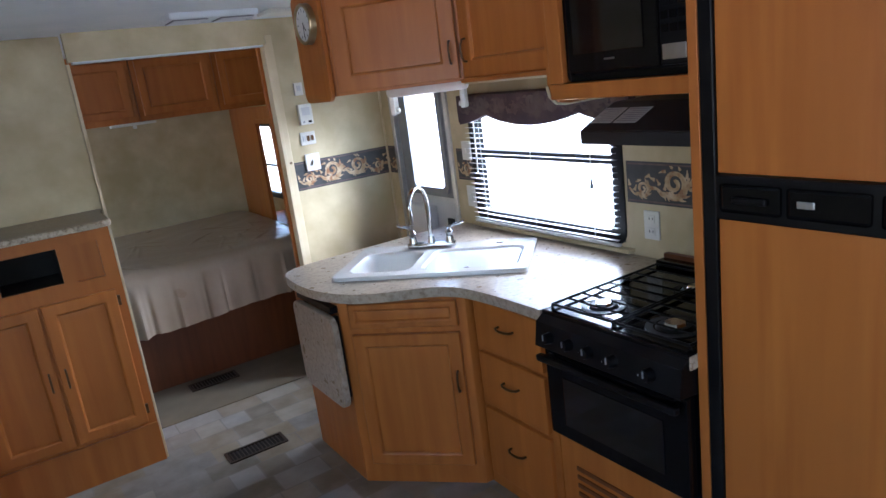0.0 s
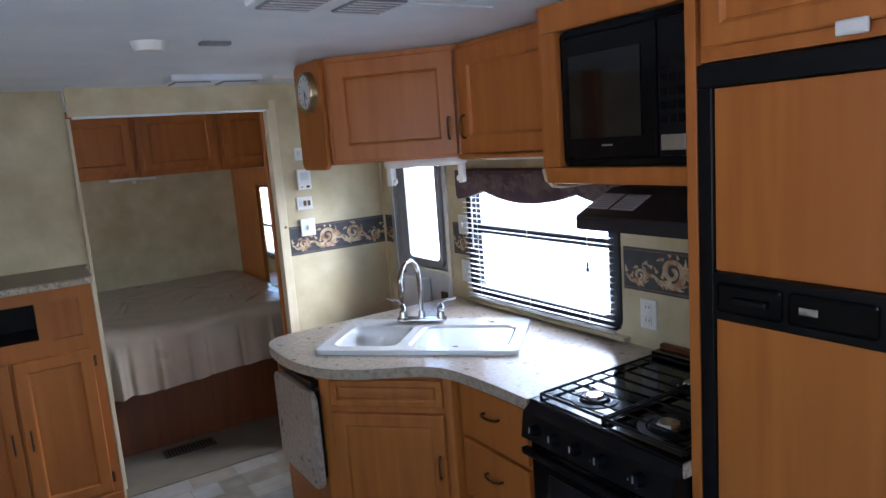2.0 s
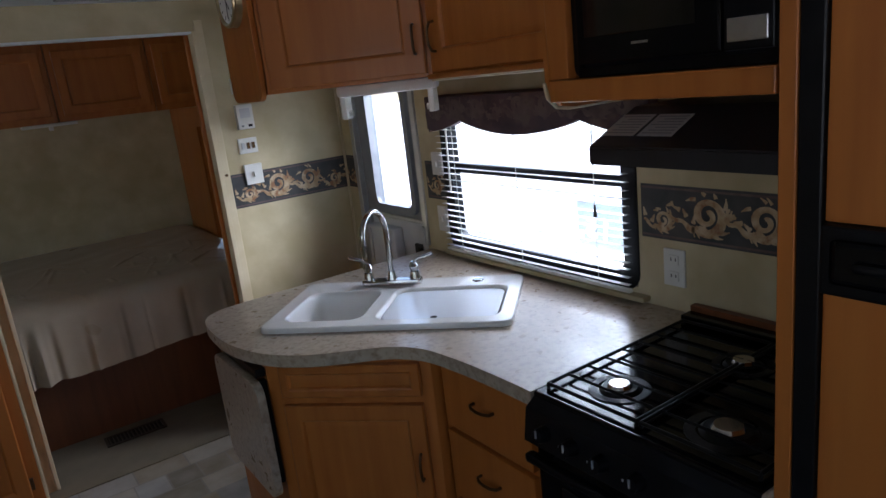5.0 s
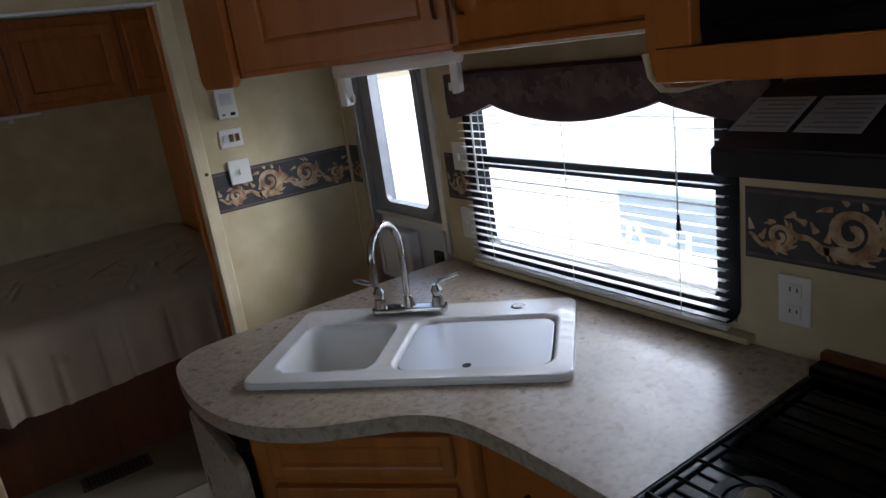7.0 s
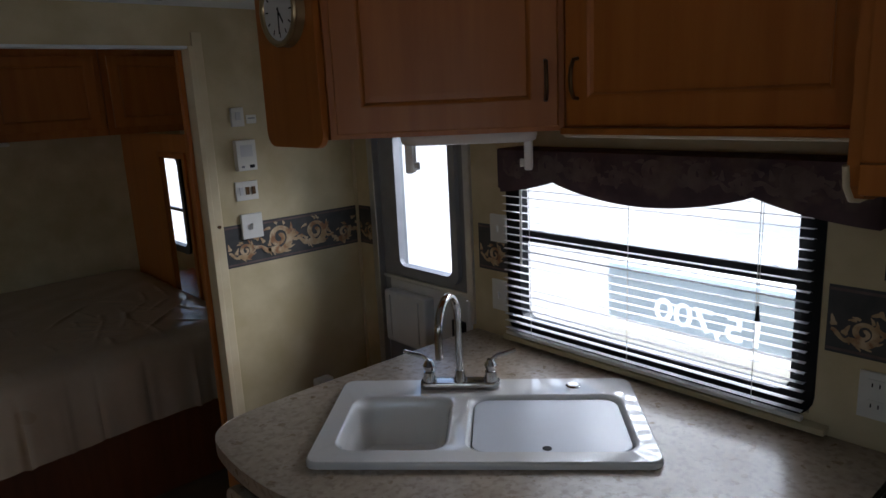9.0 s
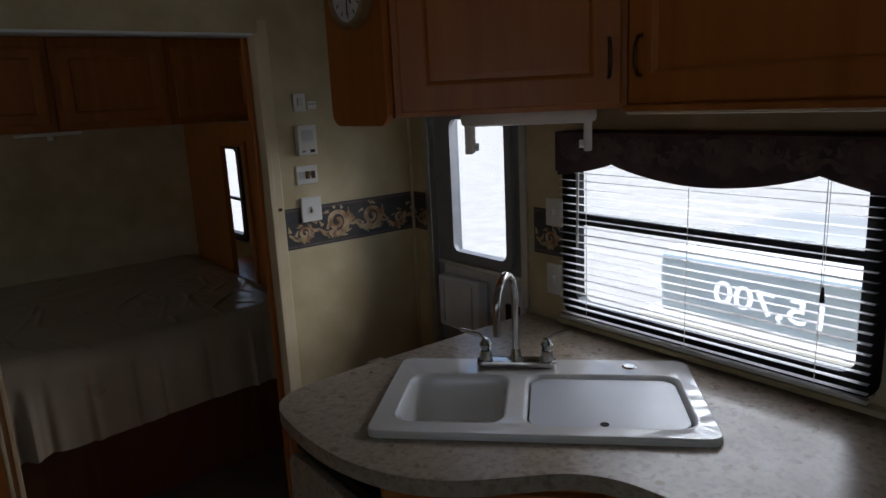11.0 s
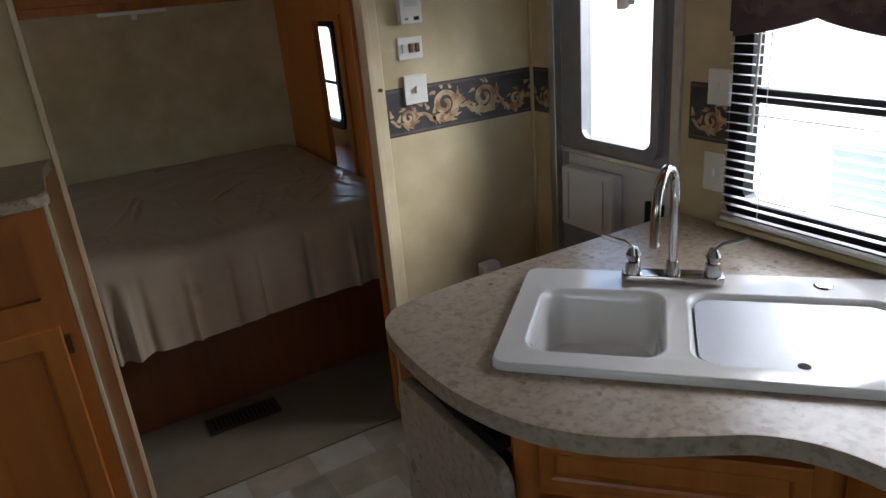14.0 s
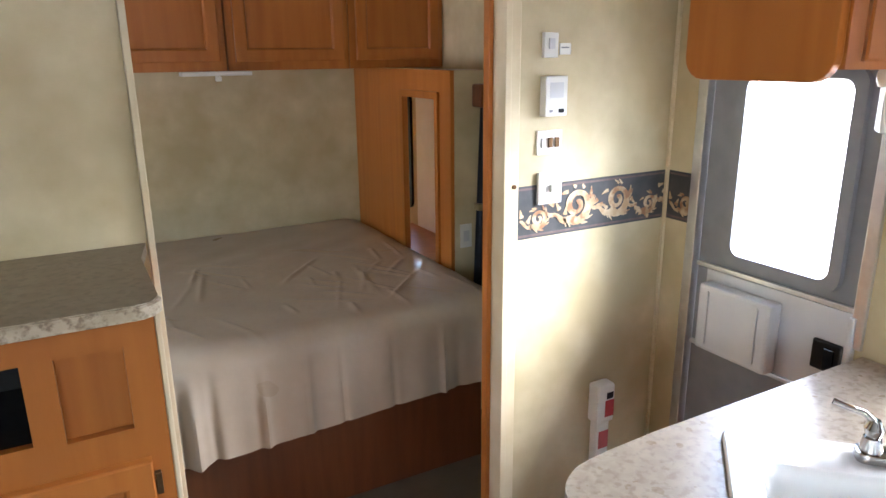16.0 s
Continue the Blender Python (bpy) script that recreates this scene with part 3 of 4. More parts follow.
flap = thing("drop_leaf", 1.24, 3.07, 0.38, "folded-down laminate counter leaf on the cabinet end", "drop leaf")
part("leaf", moved(prism(rounded(0.44, 0.42, 0.05), 0, 0.028, 0.004), Matrix.Translation((1.222, 3.005, 0.60)) @ Matrix.Rotation(radians(90), 4, "Z") @ Matrix.Rotation(radians(90), 4, "X")), LAMINATE, flap)
part("bracket", box(1.252, 1.279, 2.835, 2.862, 0.42, 0.80, 0.004), BLACK_PLASTIC, flap, "black folding bracket")
part("bracket", box(1.252, 1.279, 3.16, 3.185, 0.42, 0.80, 0.004), BLACK_PLASTIC, flap, "black folding bracket")
part("hinge_strip", box(1.245, 1.279, 2.835, 3.21, 0.815, 0.845, 0.003), BLACK_PLASTIC, flap)

edge = spline([(1.40, 3.365, 0), (1.30, 3.345, 0), (1.232, 3.275, 0), (1.208, 3.10, 0), (1.218, 2.92, 0), (1.27, 2.76, 0), (1.36, 2.645, 0), (1.47, 2.565, 0),
               (1.565, 2.495, 0), (1.622, 2.40, 0), (1.643, 2.26, 0), (1.65, 2.10, 0), (1.65, 1.958, 0)])
outline = [(2.328, 1.958), (2.328, 3.372), (1.55, 3.372)] + [(p.x, p.y) for p in edge]
SINK = pose(1.315, 2.958, 0, 0, 0, math.degrees(math.atan2(2.323 - 2.958, 1.915 - 1.315)))
SINK_W, SINK_D = 0.872, 0.495


def cut_top(points, z0, z1, hole):
    """A worktop with a hole, as a top skin filled between both outlines plus its edge."""
    b = bmesh.new()
    loops = {}
    for z in (z0, z1):
        es = []
        for pts in (points, hole):
            vs = [b.verts.new((x, y, z)) for x, y in pts]
            loops[z, pts is hole] = vs
            es += [b.edges.new((vs[i], vs[(i + 1) % len(vs)])) for i in range(len(vs))]
        bmesh.ops.triangle_fill(b, use_beauty=True, edges=es)
    for h in (False, True):
        lo, hi = loops[z0, h], loops[z1, h]
        for i in range(len(lo)):
            j = (i + 1) % len(lo)
            b.faces.new((lo[i], lo[j], hi[j], hi[i]))
    bmesh.ops.recalc_face_normals(b, faces=b.faces)
    return b


hole = [(SINK @ Vector((x + SINK_W / 2, y + SINK_D / 2, 0))).to_2d()[:] for x, y in rounded(SINK_W - 0.06, SINK_D - 0.06, 0.03)]
worktop = thing("worktop", 1.9, 2.7, 0.875, "mottled stone-look laminate worktop with a curved front", "worktop")
part("top", cut_top(outline, 0.875, 0.915, hole), LAMINATE, worktop)
strip = bmesh.new()
ring = [(p.x, p.y) for p in edge]
rows = []
for i, (x, y) in enumerate(ring):
    a, c = ring[max(i - 1, 0)], ring[min(i + 1, len(ring) - 1)]
    d = Vector((c[0] - a[0], c[1] - a[1])).normalized()
    rows.append([strip.verts.new((x + d.y * o, y - d.x * o, z)) for o, z in ((-0.0005, 0.874), (-0.003, 0.8765), (-0.003, 0.9125), (-0.0005, 0.9158))])
for a, c in zip(rows, rows[1:]):
    for k in range(3):
        strip.faces.new((a[k], a[k + 1], c[k + 1], c[k]))
part("edge_band", strip, LAMINATE_EDGE, worktop, "speckled laminate edge", smooth=True)
solid("worktop_end", box(1.655, 2.328, 1.3465, 1.3535, 0.875, 0.915, 0.003), LAMINATE_EDGE, "narrow laminate filler between range and refrigerator", "worktop")
solid("backsplash_rail", box(2.30, 2.328, 1.355, 1.955, 0.916, 0.955, 0.003), WOOD_DARK, "dark wood strip behind the range", "trim")

# ---- sink and faucet ----
sink = thing("kitchen_sink", 1.8, 2.8, 0.9, "white double-bowl sink, the larger bowl under a fitted cover", "sink")


def sink_body():
    b = bmesh.new()
    rim = rounded(SINK_W, SINK_D, 0.035)
    mid = (SINK_W / 2, SINK_D / 2)
    bowls = [(0.205, 0.215, 0.30, 0.32), (0.612, 0.215, 0.44, 0.335)]
    es = []
    top = []
    for pts in [[(mid[0] + x, mid[1] + y) for x, y in rounded(SINK_W - 0.012, SINK_D - 0.012, 0.03)]] + [[(cx + x, cy + y) for x, y in rounded(w, d, 0.055)] for cx, cy, w, d in bowls]:
        vs = [b.verts.new((x, y, 0.934)) for x, y in pts]
        top.append(vs)
        es += [b.edges.new((vs[i], vs[(i + 1) % len(vs)])) for i in range(len(vs))]
    bmesh.ops.triangle_fill(b, use_beauty=True, edges=es)
    n = len(rim)
    prev = top[0]
    for k, z in ((0.009, 0.934), (0.005, 0.9325), (0.001, 0.928), (0.0, 0.922), (0.0, 0.9155)):
        cur = [b.verts.new((mid[0] + x, mid[1] + y, z)) for x, y in rounded(SINK_W - k, SINK_D - k, 0.034)]
        for i in range(n):
            j = (i + 1) % n
            b.faces.new((cur[i], cur[j], prev[j], prev[i]))
        prev = cur
    for (cx, cy, w, d), ring, deep in zip(bowls, top[1:], (0.15, 0.15)):
        prev = ring
        for k, z in ((0.0015, 0.9342), (0.004, 0.9338), (0.008, 0.9315), (0.012, 0.926), (0.015, 0.918), (0.019, 0.90), (0.024, 0.82), (0.030, 0.945 - deep), (0.045, 0.934 - deep), (0.09, 0.934 - deep - 0.004)):
            cur = [b.verts.new((cx + x, cy + y, z)) for x, y in rounded(w - 2 * k, d - 2 * k, 0.05)]
            for i in range(n):
                j = (i + 1) % n
                b.faces.new((prev[i], prev[j], cur[j], cur[i]))
            prev = cur
        b.faces.new(prev)
    bmesh.ops.recalc_face_normals(b, faces=b.faces)
    return moved(b, SINK)


part("basin", sink_body(), PORCELAIN, sink, smooth=True)
cover = part("bowl_cover", moved(prism([(0.612 + x, 0.215 + y) for x, y in rounded(0.402, 0.298, 0.045)], 0.908, 0.924, 0.003), SINK), COVER, sink, "white fitted sink cover")
part("finger_hole", moved(rod((0.60, 0.085, 0.9242), (0.60, 0.085, 0.9248), 0.012, 16), SINK), SHADOW_HOLE, cover)
part("drain", moved(rod((0.205, 0.215, 0.7805), (0.205, 0.215, 0.785), 0.04, 20), SINK), CHROME, sink)
part("hole_cap", moved(rod((0.70, 0.44, 0.9343), (0.70, 0.44, 0.938), 0.022, 20, 0.017), SINK), CHROME, sink, "chrome blanking cap")
faucet = thing("faucet", 1.9, 3.02, 0.934, "chrome gooseneck faucet with two lever handles", "faucet")
FC = SINK @ Matrix.Translation((0.365, 0.437, 0.934))
part("base_plate", moved(prism(rounded(0.24, 0.055, 0.02), 0.0005, 0.022, 0.006), FC), CHROME, faucet, smooth=True)
arc = [(0, 0, 0.02), (0, 0, 0.10), (0, 0, 0.205)] + [(0, -0.08 * (1 - math.cos(a)), 0.215 + 0.09 * math.sin(a)) for a in [math.pi * i / 14 for i in range(1, 15)]] + [(0, -0.16, 0.15)]
spout = part("spout", moved(tube(arc, 0.011, 12), FC @ Matrix.Rotation(radians(-16), 4, "Z")), CHROME, faucet, smooth=True)
part("collar", moved(rod((0, 0, 0.018), (0, 0, 0.055), 0.021, 16, 0.014), FC), CHROME, spout, smooth=True)
for s in (-1, 1):
    b = rod((s * 0.092, 0, 0.018), (s * 0.092, 0, 0.05), 0.022, 16, 0.017)
    rod((s * 0.092, 0, 0.05), (s * 0.092, 0, 0.07), 0.013, 16, 0.019, bm=b)
    rod((s * 0.092, 0, 0.07), (s * 0.092, 0, 0.088), 0.019, 16, 0.010, bm=b)
    v = part("valve", moved(b, FC), CHROME, faucet, smooth=True)
    lev = [(s * 0.092, 0, 0.082), (s * 0.112, 0.004, 0.098), (s * 0.14, 0.008, 0.104), (s * 0.168, 0.012, 0.112)]
    part("lever", moved(tube(lev, 0.0068, 10), FC), CHROME, v, smooth=True)

# ---- range ----
stove = thing("gas_range", 1.97, 1.65, 0, "black gas range with oven set into the counter", "range")
Y0, Y1 = 1.355, 1.953
part("body", box(1.69, 2.295, Y0, Y1, 0.44, 0.895), BLACK, stove)
part("cooktop", box(1.655, 2.298, Y0 - 0.001, Y1, 0.897, 0.918, 0.006), BLACK, stove)
part("back_lip", box(2.25, 2.298, Y0, Y1, 0.919, 0.94, 0.004), BLACK, stove)
b = bmesh.new()
prof = [(1.655, 0.905), (1.625, 0.885), (1.612, 0.80), (1.69, 0.79), (1.69, 0.896)]
sides = [[b.verts.new((x, y, z)) for x, z in prof] for y in (Y0, Y1 - 0.002)]
for i in range(5):
    b.faces.new((sides[0][i], sides[0][(i + 1) % 5], sides[1][(i + 1) % 5], sides[1][i]))
b.faces.new(sides[0][::-1])
b.faces.new(sides[1])
bmesh.ops.recalc_face_normals(b, faces=b.faces)
panel = part("control_panel", b, BLACK_PLASTIC, stove)
for y in (1.46, 1.60, 1.70, 1.79, 1.88):
    knob = part("knob", rod((1.619, y, 0.842), (1.590, y, 0.846), 0.021, 16, 0.017), BLACK_PLASTIC, panel, smooth=True)
    part("pointer", box(1.586, 1.5895, y - 0.002, y + 0.002, 0.842, 0.862), GREY_DOOR, panel)
    part("dial_mark", box(1.611, 1.6125, y + 0.028, y + 0.04, 0.828, 0.834), PAPER, panel)
oven = part("oven_door", box(1.648, 1.689, Y0 + 0.005, Y1 - 0.005, 0.455, 0.785, 0.008), BLACK, stove)
part("oven_window", box(1.644, 1.6475, Y0 + 0.09, Y1 - 0.09, 0.51, 0.69, 0.002), DARK_GLASS, oven)
part("oven_handle", box(1.60, 1.628, Y0 + 0.01, Y1 - 0.01, 0.748, 0.772, 0.008), BLACK_PLASTIC, oven)
for y in (Y0 + 0.03, Y1 - 0.055):
    part("handle_post", box(1.627, 1.6478, y, y + 0.025, 0.752, 0.768), BLACK_PLASTIC, oven)
for cx, cy, r in ((1.80, 1.80, 0.05), (1.80, 1.51, 0.06), (2.10, 1.66, 0.05)):
    burner = part("burner", rod((cx, cy, 0.9185), (cx, cy, 0.928), r, 24, r * 0.85), IRON, stove, smooth=True)
    part("burner_ring", ring_frame([(math.cos(a) * r * 1.5, math.sin(a) * r * 1.5) for a in np.linspace(0, 2 * math.pi, 25)[:-1]],
                                   [(math.cos(a) * r * 1.1, math.sin(a) * r * 1.1) for a in np.linspace(0, 2 * math.pi, 25)[:-1]], 0.003, Matrix.Translation((cx, cy, 0.9183))), IRON, burner)
    part("burner_cap", rod((cx, cy, 0.928), (cx, cy, 0.936), r * 0.6, 20, r * 0.5), CHROME, burner, smooth=True)
for g0, g1 in ((Y0 + 0.02, 1.648), (1.66, Y1 - 0.02)):
    b = bmesh.new()
    for x in (1.69, 2.235):
        rod((x, g0, 0.931), (x, g1, 0.931), 0.005, 8, bm=b)
    for y in (g0, g1):
        rod((1.69, y, 0.931), (2.235, y, 0.931), 0.005, 8, bm=b)
    for x in (1.69, 2.235):
        for y in (g0, g1):
            rod((x, y, 0.9185), (x, y, 0.931), 0.005, 6, bm=b)
    grate = part("grate", b, IRON, stove, "black wire pan grate", smooth=True)
    for i in range(1, 8):
        x = 1.69 + i * 0.0681
        part("grate_bar", rod((x, g0, 0.933), (x, g1, 0.933), 0.0038, 6), IRON, grate, smooth=True)
kick = thing("range_base_panel", 1.7, 1.65, 0, "honey wood panel with louvred vent below the oven", "panel")
part("board", box(1.695, 1.72, 1.3465, 1.96, 0.0, 0.436), WOOD, kick)
for i in range(6):
    part("louvre", box(1.688, 1.6945, 1.55, 1.88, 0.13 + i * 0.035, 0.147 + i * 0.035, 0.003), WOOD_DARK, kick)

# ---- refrigerator and its housing ----
tall = thing("refrigerator_housing", 1.98, 1.0, 0, "honey wood tall housing round the refrigerator", "cabinet")
part("side_panel", box(1.702, 2.325, 1.318, 1.344, 0, 2.145), WOOD, tall)
part("face_strip", box(1.682, 1.7015, 1.3165, 1.346, 0.0, 2.145, 0.003), WOOD, tall)
part("side_panel", box(1.702, 2.325, 0.672, 0.70, 0, 2.145), WOOD, tall)
part("plinth", box(1.71, 2.325, 0.70, 1.3175, 0, 0.40), WOOD, tall)
part("top_box", box(1.702, 2.325, 0.702, 1.317, 1.905, 2.145), WOOD, tall)
FR = pose(1.702, 1.317, 0, 0, 0, -90)
front(tall, FR, 0.02, 0.585, 1.935, 2.11, rail=0.05)
part("catch", box(1.668, 1.682, 0.938, 0.998, 1.912, 1.942, 0.006), WHITE_PLASTIC, tall, "white plastic catch")
fridge = thing("refrigerator", 1.98, 1.0, 0.41, "two-door refrigerator with wood panels and black trim", "refrigerator")
part("case", box(1.72, 2.30, 0.71, 1.31, 0.41, 1.89), BLACK_PLASTIC, fridge)
for nm, a in (("frame_top", (1.683, 1.7195, 0.705, 1.3155, 1.846, 1.898)), ("frame_side", (1.683, 1.7195, 1.276, 1.3155, 0.41, 1.845)), ("frame_side", (1.683, 1.7195, 0.705, 0.732, 0.41, 1.845))):
    part(nm, box(*a, 0.004), BLACK_PLASTIC, fridge)
bm = box(1.676, 1.7195, 0.733, 1.275, 1.308, 1.421, 0.006)
band = part("handle_band", bm, BLACK_PLASTIC, fridge)
for y0, y1 in ((1.10, 1.255), (0.905, 1.085), (0.745, 0.885)):
    h = part("handle_pocket", box(1.668, 1.6755, y0, y1, 1.331, 1.401, 0.008), BLACK, band)
part("lever", box(1.658, 1.6675, 1.13, 1.22, 1.356, 1.372, 0.006), BLACK_PLASTIC, band)
part("badge", box(1.664, 1.6675, 1.02, 1.06, 1.358, 1.374, 0.002), ALUMINIUM, band)
part("door_panel", box(1.690, 1.7195, 0.734, 1.274, 1.423, 1.843, 0.003), WOOD, fridge)
part("door_panel", box(1.690, 1.7195, 0.734, 1.274, 0.43, 1.306, 0.003), WOOD, fridge)

# ---- upper cabinets, microwave, hood ----
UZ = 1.697
corner = thing("corner_wall_cabinet", 1.8, 2.95, UZ, "honey wood angled wall cabinet over the sink", "cabinet")
part("body", prism([(1.535, 3.34), (1.535, 3.05), (1.93, 2.63), (2.325, 2.63), (2.325, 3.34)], UZ, 2.147), WOOD, corner)
UD = pose(1.535, 3.05, 0, 0, 0, math.degrees(math.atan2(2.63 - 3.05, 1.93 - 1.535)))
UL = math.hypot(0.395, 0.42)
front(corner, UD, 0.02, UL - 0.015, UZ + 0.012, 2.125, handle=(UL - 0.045, UZ + 0.12, True), rail=0.07)
endb = moved(prism(rounded(0.285, 0.47, 0.04), 0, 0.02, 0.003), Matrix.Translation((1.512, 3.195, 1.912)) @ Matrix.Rotation(radians(90), 4, "Z") @ Matrix.Rotation(radians(90), 4, "X"))
part("end_board", endb, WOOD, corner)
side_cab = thing("wall_cabinet", 2.1, 2.3, UZ, "honey wood wall cabinet over the window", "cabinet")
part("body", box(1.935, 2.325, 1.9495, 2.626, UZ, 2.147), WOOD, side_cab)
US = pose(1.935, 2.626, 0, 0, 0, -90)
front(side_cab, US, 0.012, 0.664, UZ + 0.012, 2.125, handle=(0.05, UZ + 0.12, True), rail=0.07)
# Pale tube along the lower edge: the window-light highlight is put into its colour.
part("lit_edge", rod((1.915, 1.955, UZ - 0.010), (1.915, 2.615, UZ - 0.010), 0.005, 8), TRIMPAPER, side_cab, "moulded edge in a pale tone for its window highlight", smooth=True)
part("bottom_rail", box(1.90, 1.93, 1.9495, 2.62, UZ - 0.008, UZ + 0.008, 0.003), WOOD, side_cab)
mwcab = thing("microwave_cabinet", 2.0, 1.65, 1.6, "honey wood wall cabinet framing the microwave", "cabinet")
cheek = [(1.765, 2.147), (1.765, 1.66), (1.775, 1.625), (1.80, 1.602), (1.84, 1.596), (2.325, 1.596), (2.325, 2.147)]
for y0 in (1.93, 1.374):
    b = bmesh.new()
    s2 = [[b.verts.new((x, y0 + k, z)) for x, z in cheek] for k in (0, 0.018)]
    for i in range(len(cheek)):
        j = (i + 1) % len(cheek)
        b.faces.new((s2[0][i], s2[0][j], s2[1][j], s2[1][i]))
    b.faces.new(s2[0][::-1])
    b.faces.new(s2[1])
    bmesh.ops.recalc_face_normals(b, faces=b.faces)
    part("cheek", b, WOOD, mwcab)
# Same pale tone round the cheek, painting the highlight its lower edge catches.
part("lit_edge", tube([(x - 0.001, 1.9495, z - 0.002) for x, z in cheek[1:5]] + [(2.12, 1.9495, 1.594)], 0.0055, 8), TRIMPAPER, mwcab, "moulded edge in a pale tone for its window highlight", smooth=True)
part("filler", box(1.766, 1.79, 1.3465, 1.3735, 1.605, 2.147), WOOD, mwcab)
part("bottom_shelf", box(1.785, 2.325, 1.393, 1.929, 1.612, 1.63), WOOD, mwcab)
part("face_rail", box(1.758, 1.784, 1.393, 1.929, 1.613, 1.662, 0.004), WOOD, mwcab)
part("face_rail", box(1.758, 1.784, 1.393, 1.929, 2.066, 2.147, 0.004), WOOD, mwcab)
part("face_stile", box(1.758, 1.784, 1.866, 1.929, 1.663, 2.065, 0.004), WOOD, mwcab)
part("back", box(2.30, 2.325, 1.393, 1.929, 1.631, 2.147), WOOD_DARK, mwcab)
micro = thing("microwave", 1.95, 1.64, 1.631, "black built-in microwave oven", "microwave")
part("case", box(1.79, 2.25, 1.394, 1.864, 1.6635, 2.062), BLACK_PLASTIC, micro)
part("trim_frame", ring_frame(rounded(0.47, 0.396, 0.02), rounded(0.44, 0.36, 0.015), 0.012, Matrix.Translation((1.789, 1.629, 1.8635)) @ FACING_ROOM), BLACK, micro)
mdoor = part("door", box(1.768, 1.789, 1.50, 1.848, 1.69, 2.037, 0.006), BLACK, micro)
part("door_window", box(1.7645, 1.7675, 1.55, 1.82, 1.745, 1.985, 0.002), DARK_GLASS, mdoor)
part("logo_bar", box(1.7635, 1.7644, 1.655, 1.695, 1.722, 1.727), ALUMINIUM, mdoor)
ctrl = part("control_panel", box(1.770, 1.789, 1.402, 1.497, 1.69, 2.037, 0.004), BLACK_PLASTIC, micro)
for i in range(5):
    for j in range(3):
        part("key", box(1.7675, 1.7698, 1.412 + 0.028 * j, 1.434 + 0.028 * j, 1.775 + 0.034 * i, 1.797 + 0.034 * i, 0.001), BLACK, ctrl)
part("open_button", box(1.766, 1.7698, 1.412, 1.488, 1.705, 1.745, 0.002), ALUMINIUM, ctrl)
hood = thing("range_hood", 2.08, 1.65, 1.47, "black range hood with printed notices on its slope", "hood")
b = bmesh.new()
prof = [(1.85, 1.456), (1.85, 1.500), (2.02, 1.574), (2.325, 1.574), (2.325, 1.456)]
ends = [[b.verts.new((x, y, z)) for x, z in prof] for y in (1.376, 1.906)]
for i in range(5):
    b.faces.new((ends[0][i], ends[0][(i + 1) % 5], ends[1][(i + 1) % 5], ends[1][i]))
b.faces.new(ends[0][::-1])
b.faces.new(ends[1])
bmesh.ops.recalc_face_normals(b, faces=b.faces)
bmesh.ops.bevel(b, geom=b.edges[:], offset=0.004, segments=2, affect="EDGES")
part("shell", b, HOODMAT, hood)
SLOPE = Matrix.Translation((1.935, 1.838, 1.5395)) @ Matrix.Rotation(-math.atan2(0.074, 0.17), 4, "Y")
for y in (0.012, -0.092):
    note = part("notice", moved(box(-0.05, 0.045, y - 0.047, y + 0.047, 0.001, 0.0018), SLOPE), PAPER, hood, "pale printed notice")
    for k in range(7):
        part("text_bar", moved(box(-0.04 + 0.012 * k, -0.036 + 0.012 * k, y - 0.04, y + 0.04 - 0.01 * (k % 3), 0.002, 0.0024), SLOPE), GREY_DOOR, note)
solid("light_rail", box(1.95, 2.0, 2.05, 2.3, 1.682, 1.6965, 0.003), BLACK_PLASTIC, "dark slim lamp under the wall cabinet", "lamp")

towel = thing("paper_towel_holder", 2.0, 3.0, 1.62, "white plastic paper towel holder under the cabinet", "towel holder")
TH = pose(1.995, 3.035, 1.696, 0, 0, -51)
part("mount", moved(prism(rounded(0.40, 0.15, 0.07), -0.042, -0.0005, 0.016), TH), WHITE_PLASTIC, towel, smooth=True)
for s in (-1, 1):
    part("arm", moved(box(s * 0.175 - 0.012, s * 0.175 + 0.012, -0.03, 0.03, -0.125, -0.0345, 0.006), TH), WHITE_PLASTIC, towel)
    part("spool_peg", moved(rod((s * 0.183, 0, -0.105), (s * 0.15, 0, -0.105), 0.012, 12), TH), WHITE_PLASTIC, towel, smooth=True)

clock = thing("wall_clock", 1.51, 3.172, 1.93, "round gold-rimmed wall clock on the cabinet end", "clock")
CK = Matrix.Translation((1.5115, 3.172, 2.018)) @ Matrix.Rotation(radians(-90), 4, "Y")
part("case", moved(rod((0, 0, 0.0), (0, 0, 0.022), 0.088, 32, 0.084), CK), GOLD, clock, smooth=True)
part("rim", moved(tube([(0.08 * math.cos(a), 0.08 * math.sin(a), 0.024) for a in np.linspace(0, 2 * math.pi, 33)], 0.008, 8), CK), GOLD, clock, smooth=True)
part("dial", moved(rod((0, 0, 0.0222), (0, 0, 0.0235), 0.072, 32), CK), FACE, clock)
for k in range(12):
    a = k * math.pi / 6
    part("hour_mark", moved(box(0.052, 0.064, -0.0018, 0.0018, 0.0236, 0.0242), CK @ Matrix.Rotation(a, 4, "Z")), SHADOW_HOLE, clock)
for nm, a, l in (("hour_hand", 215, 0.036), ("minute_hand", 178, 0.055)):
    part(nm, moved(box(-0.008, l, -0.0025, 0.0025, 0.0244, 0.0252), CK @ Matrix.Rotation(radians(a), 4, "Z")), SHADOW_HOLE, clock)

# ---- plates, switches and detectors ----
ON_DIV = pose(0, DIV, 0)
ON_SIDE = pose(SIDE, 0, 0, 0, 0, -90)


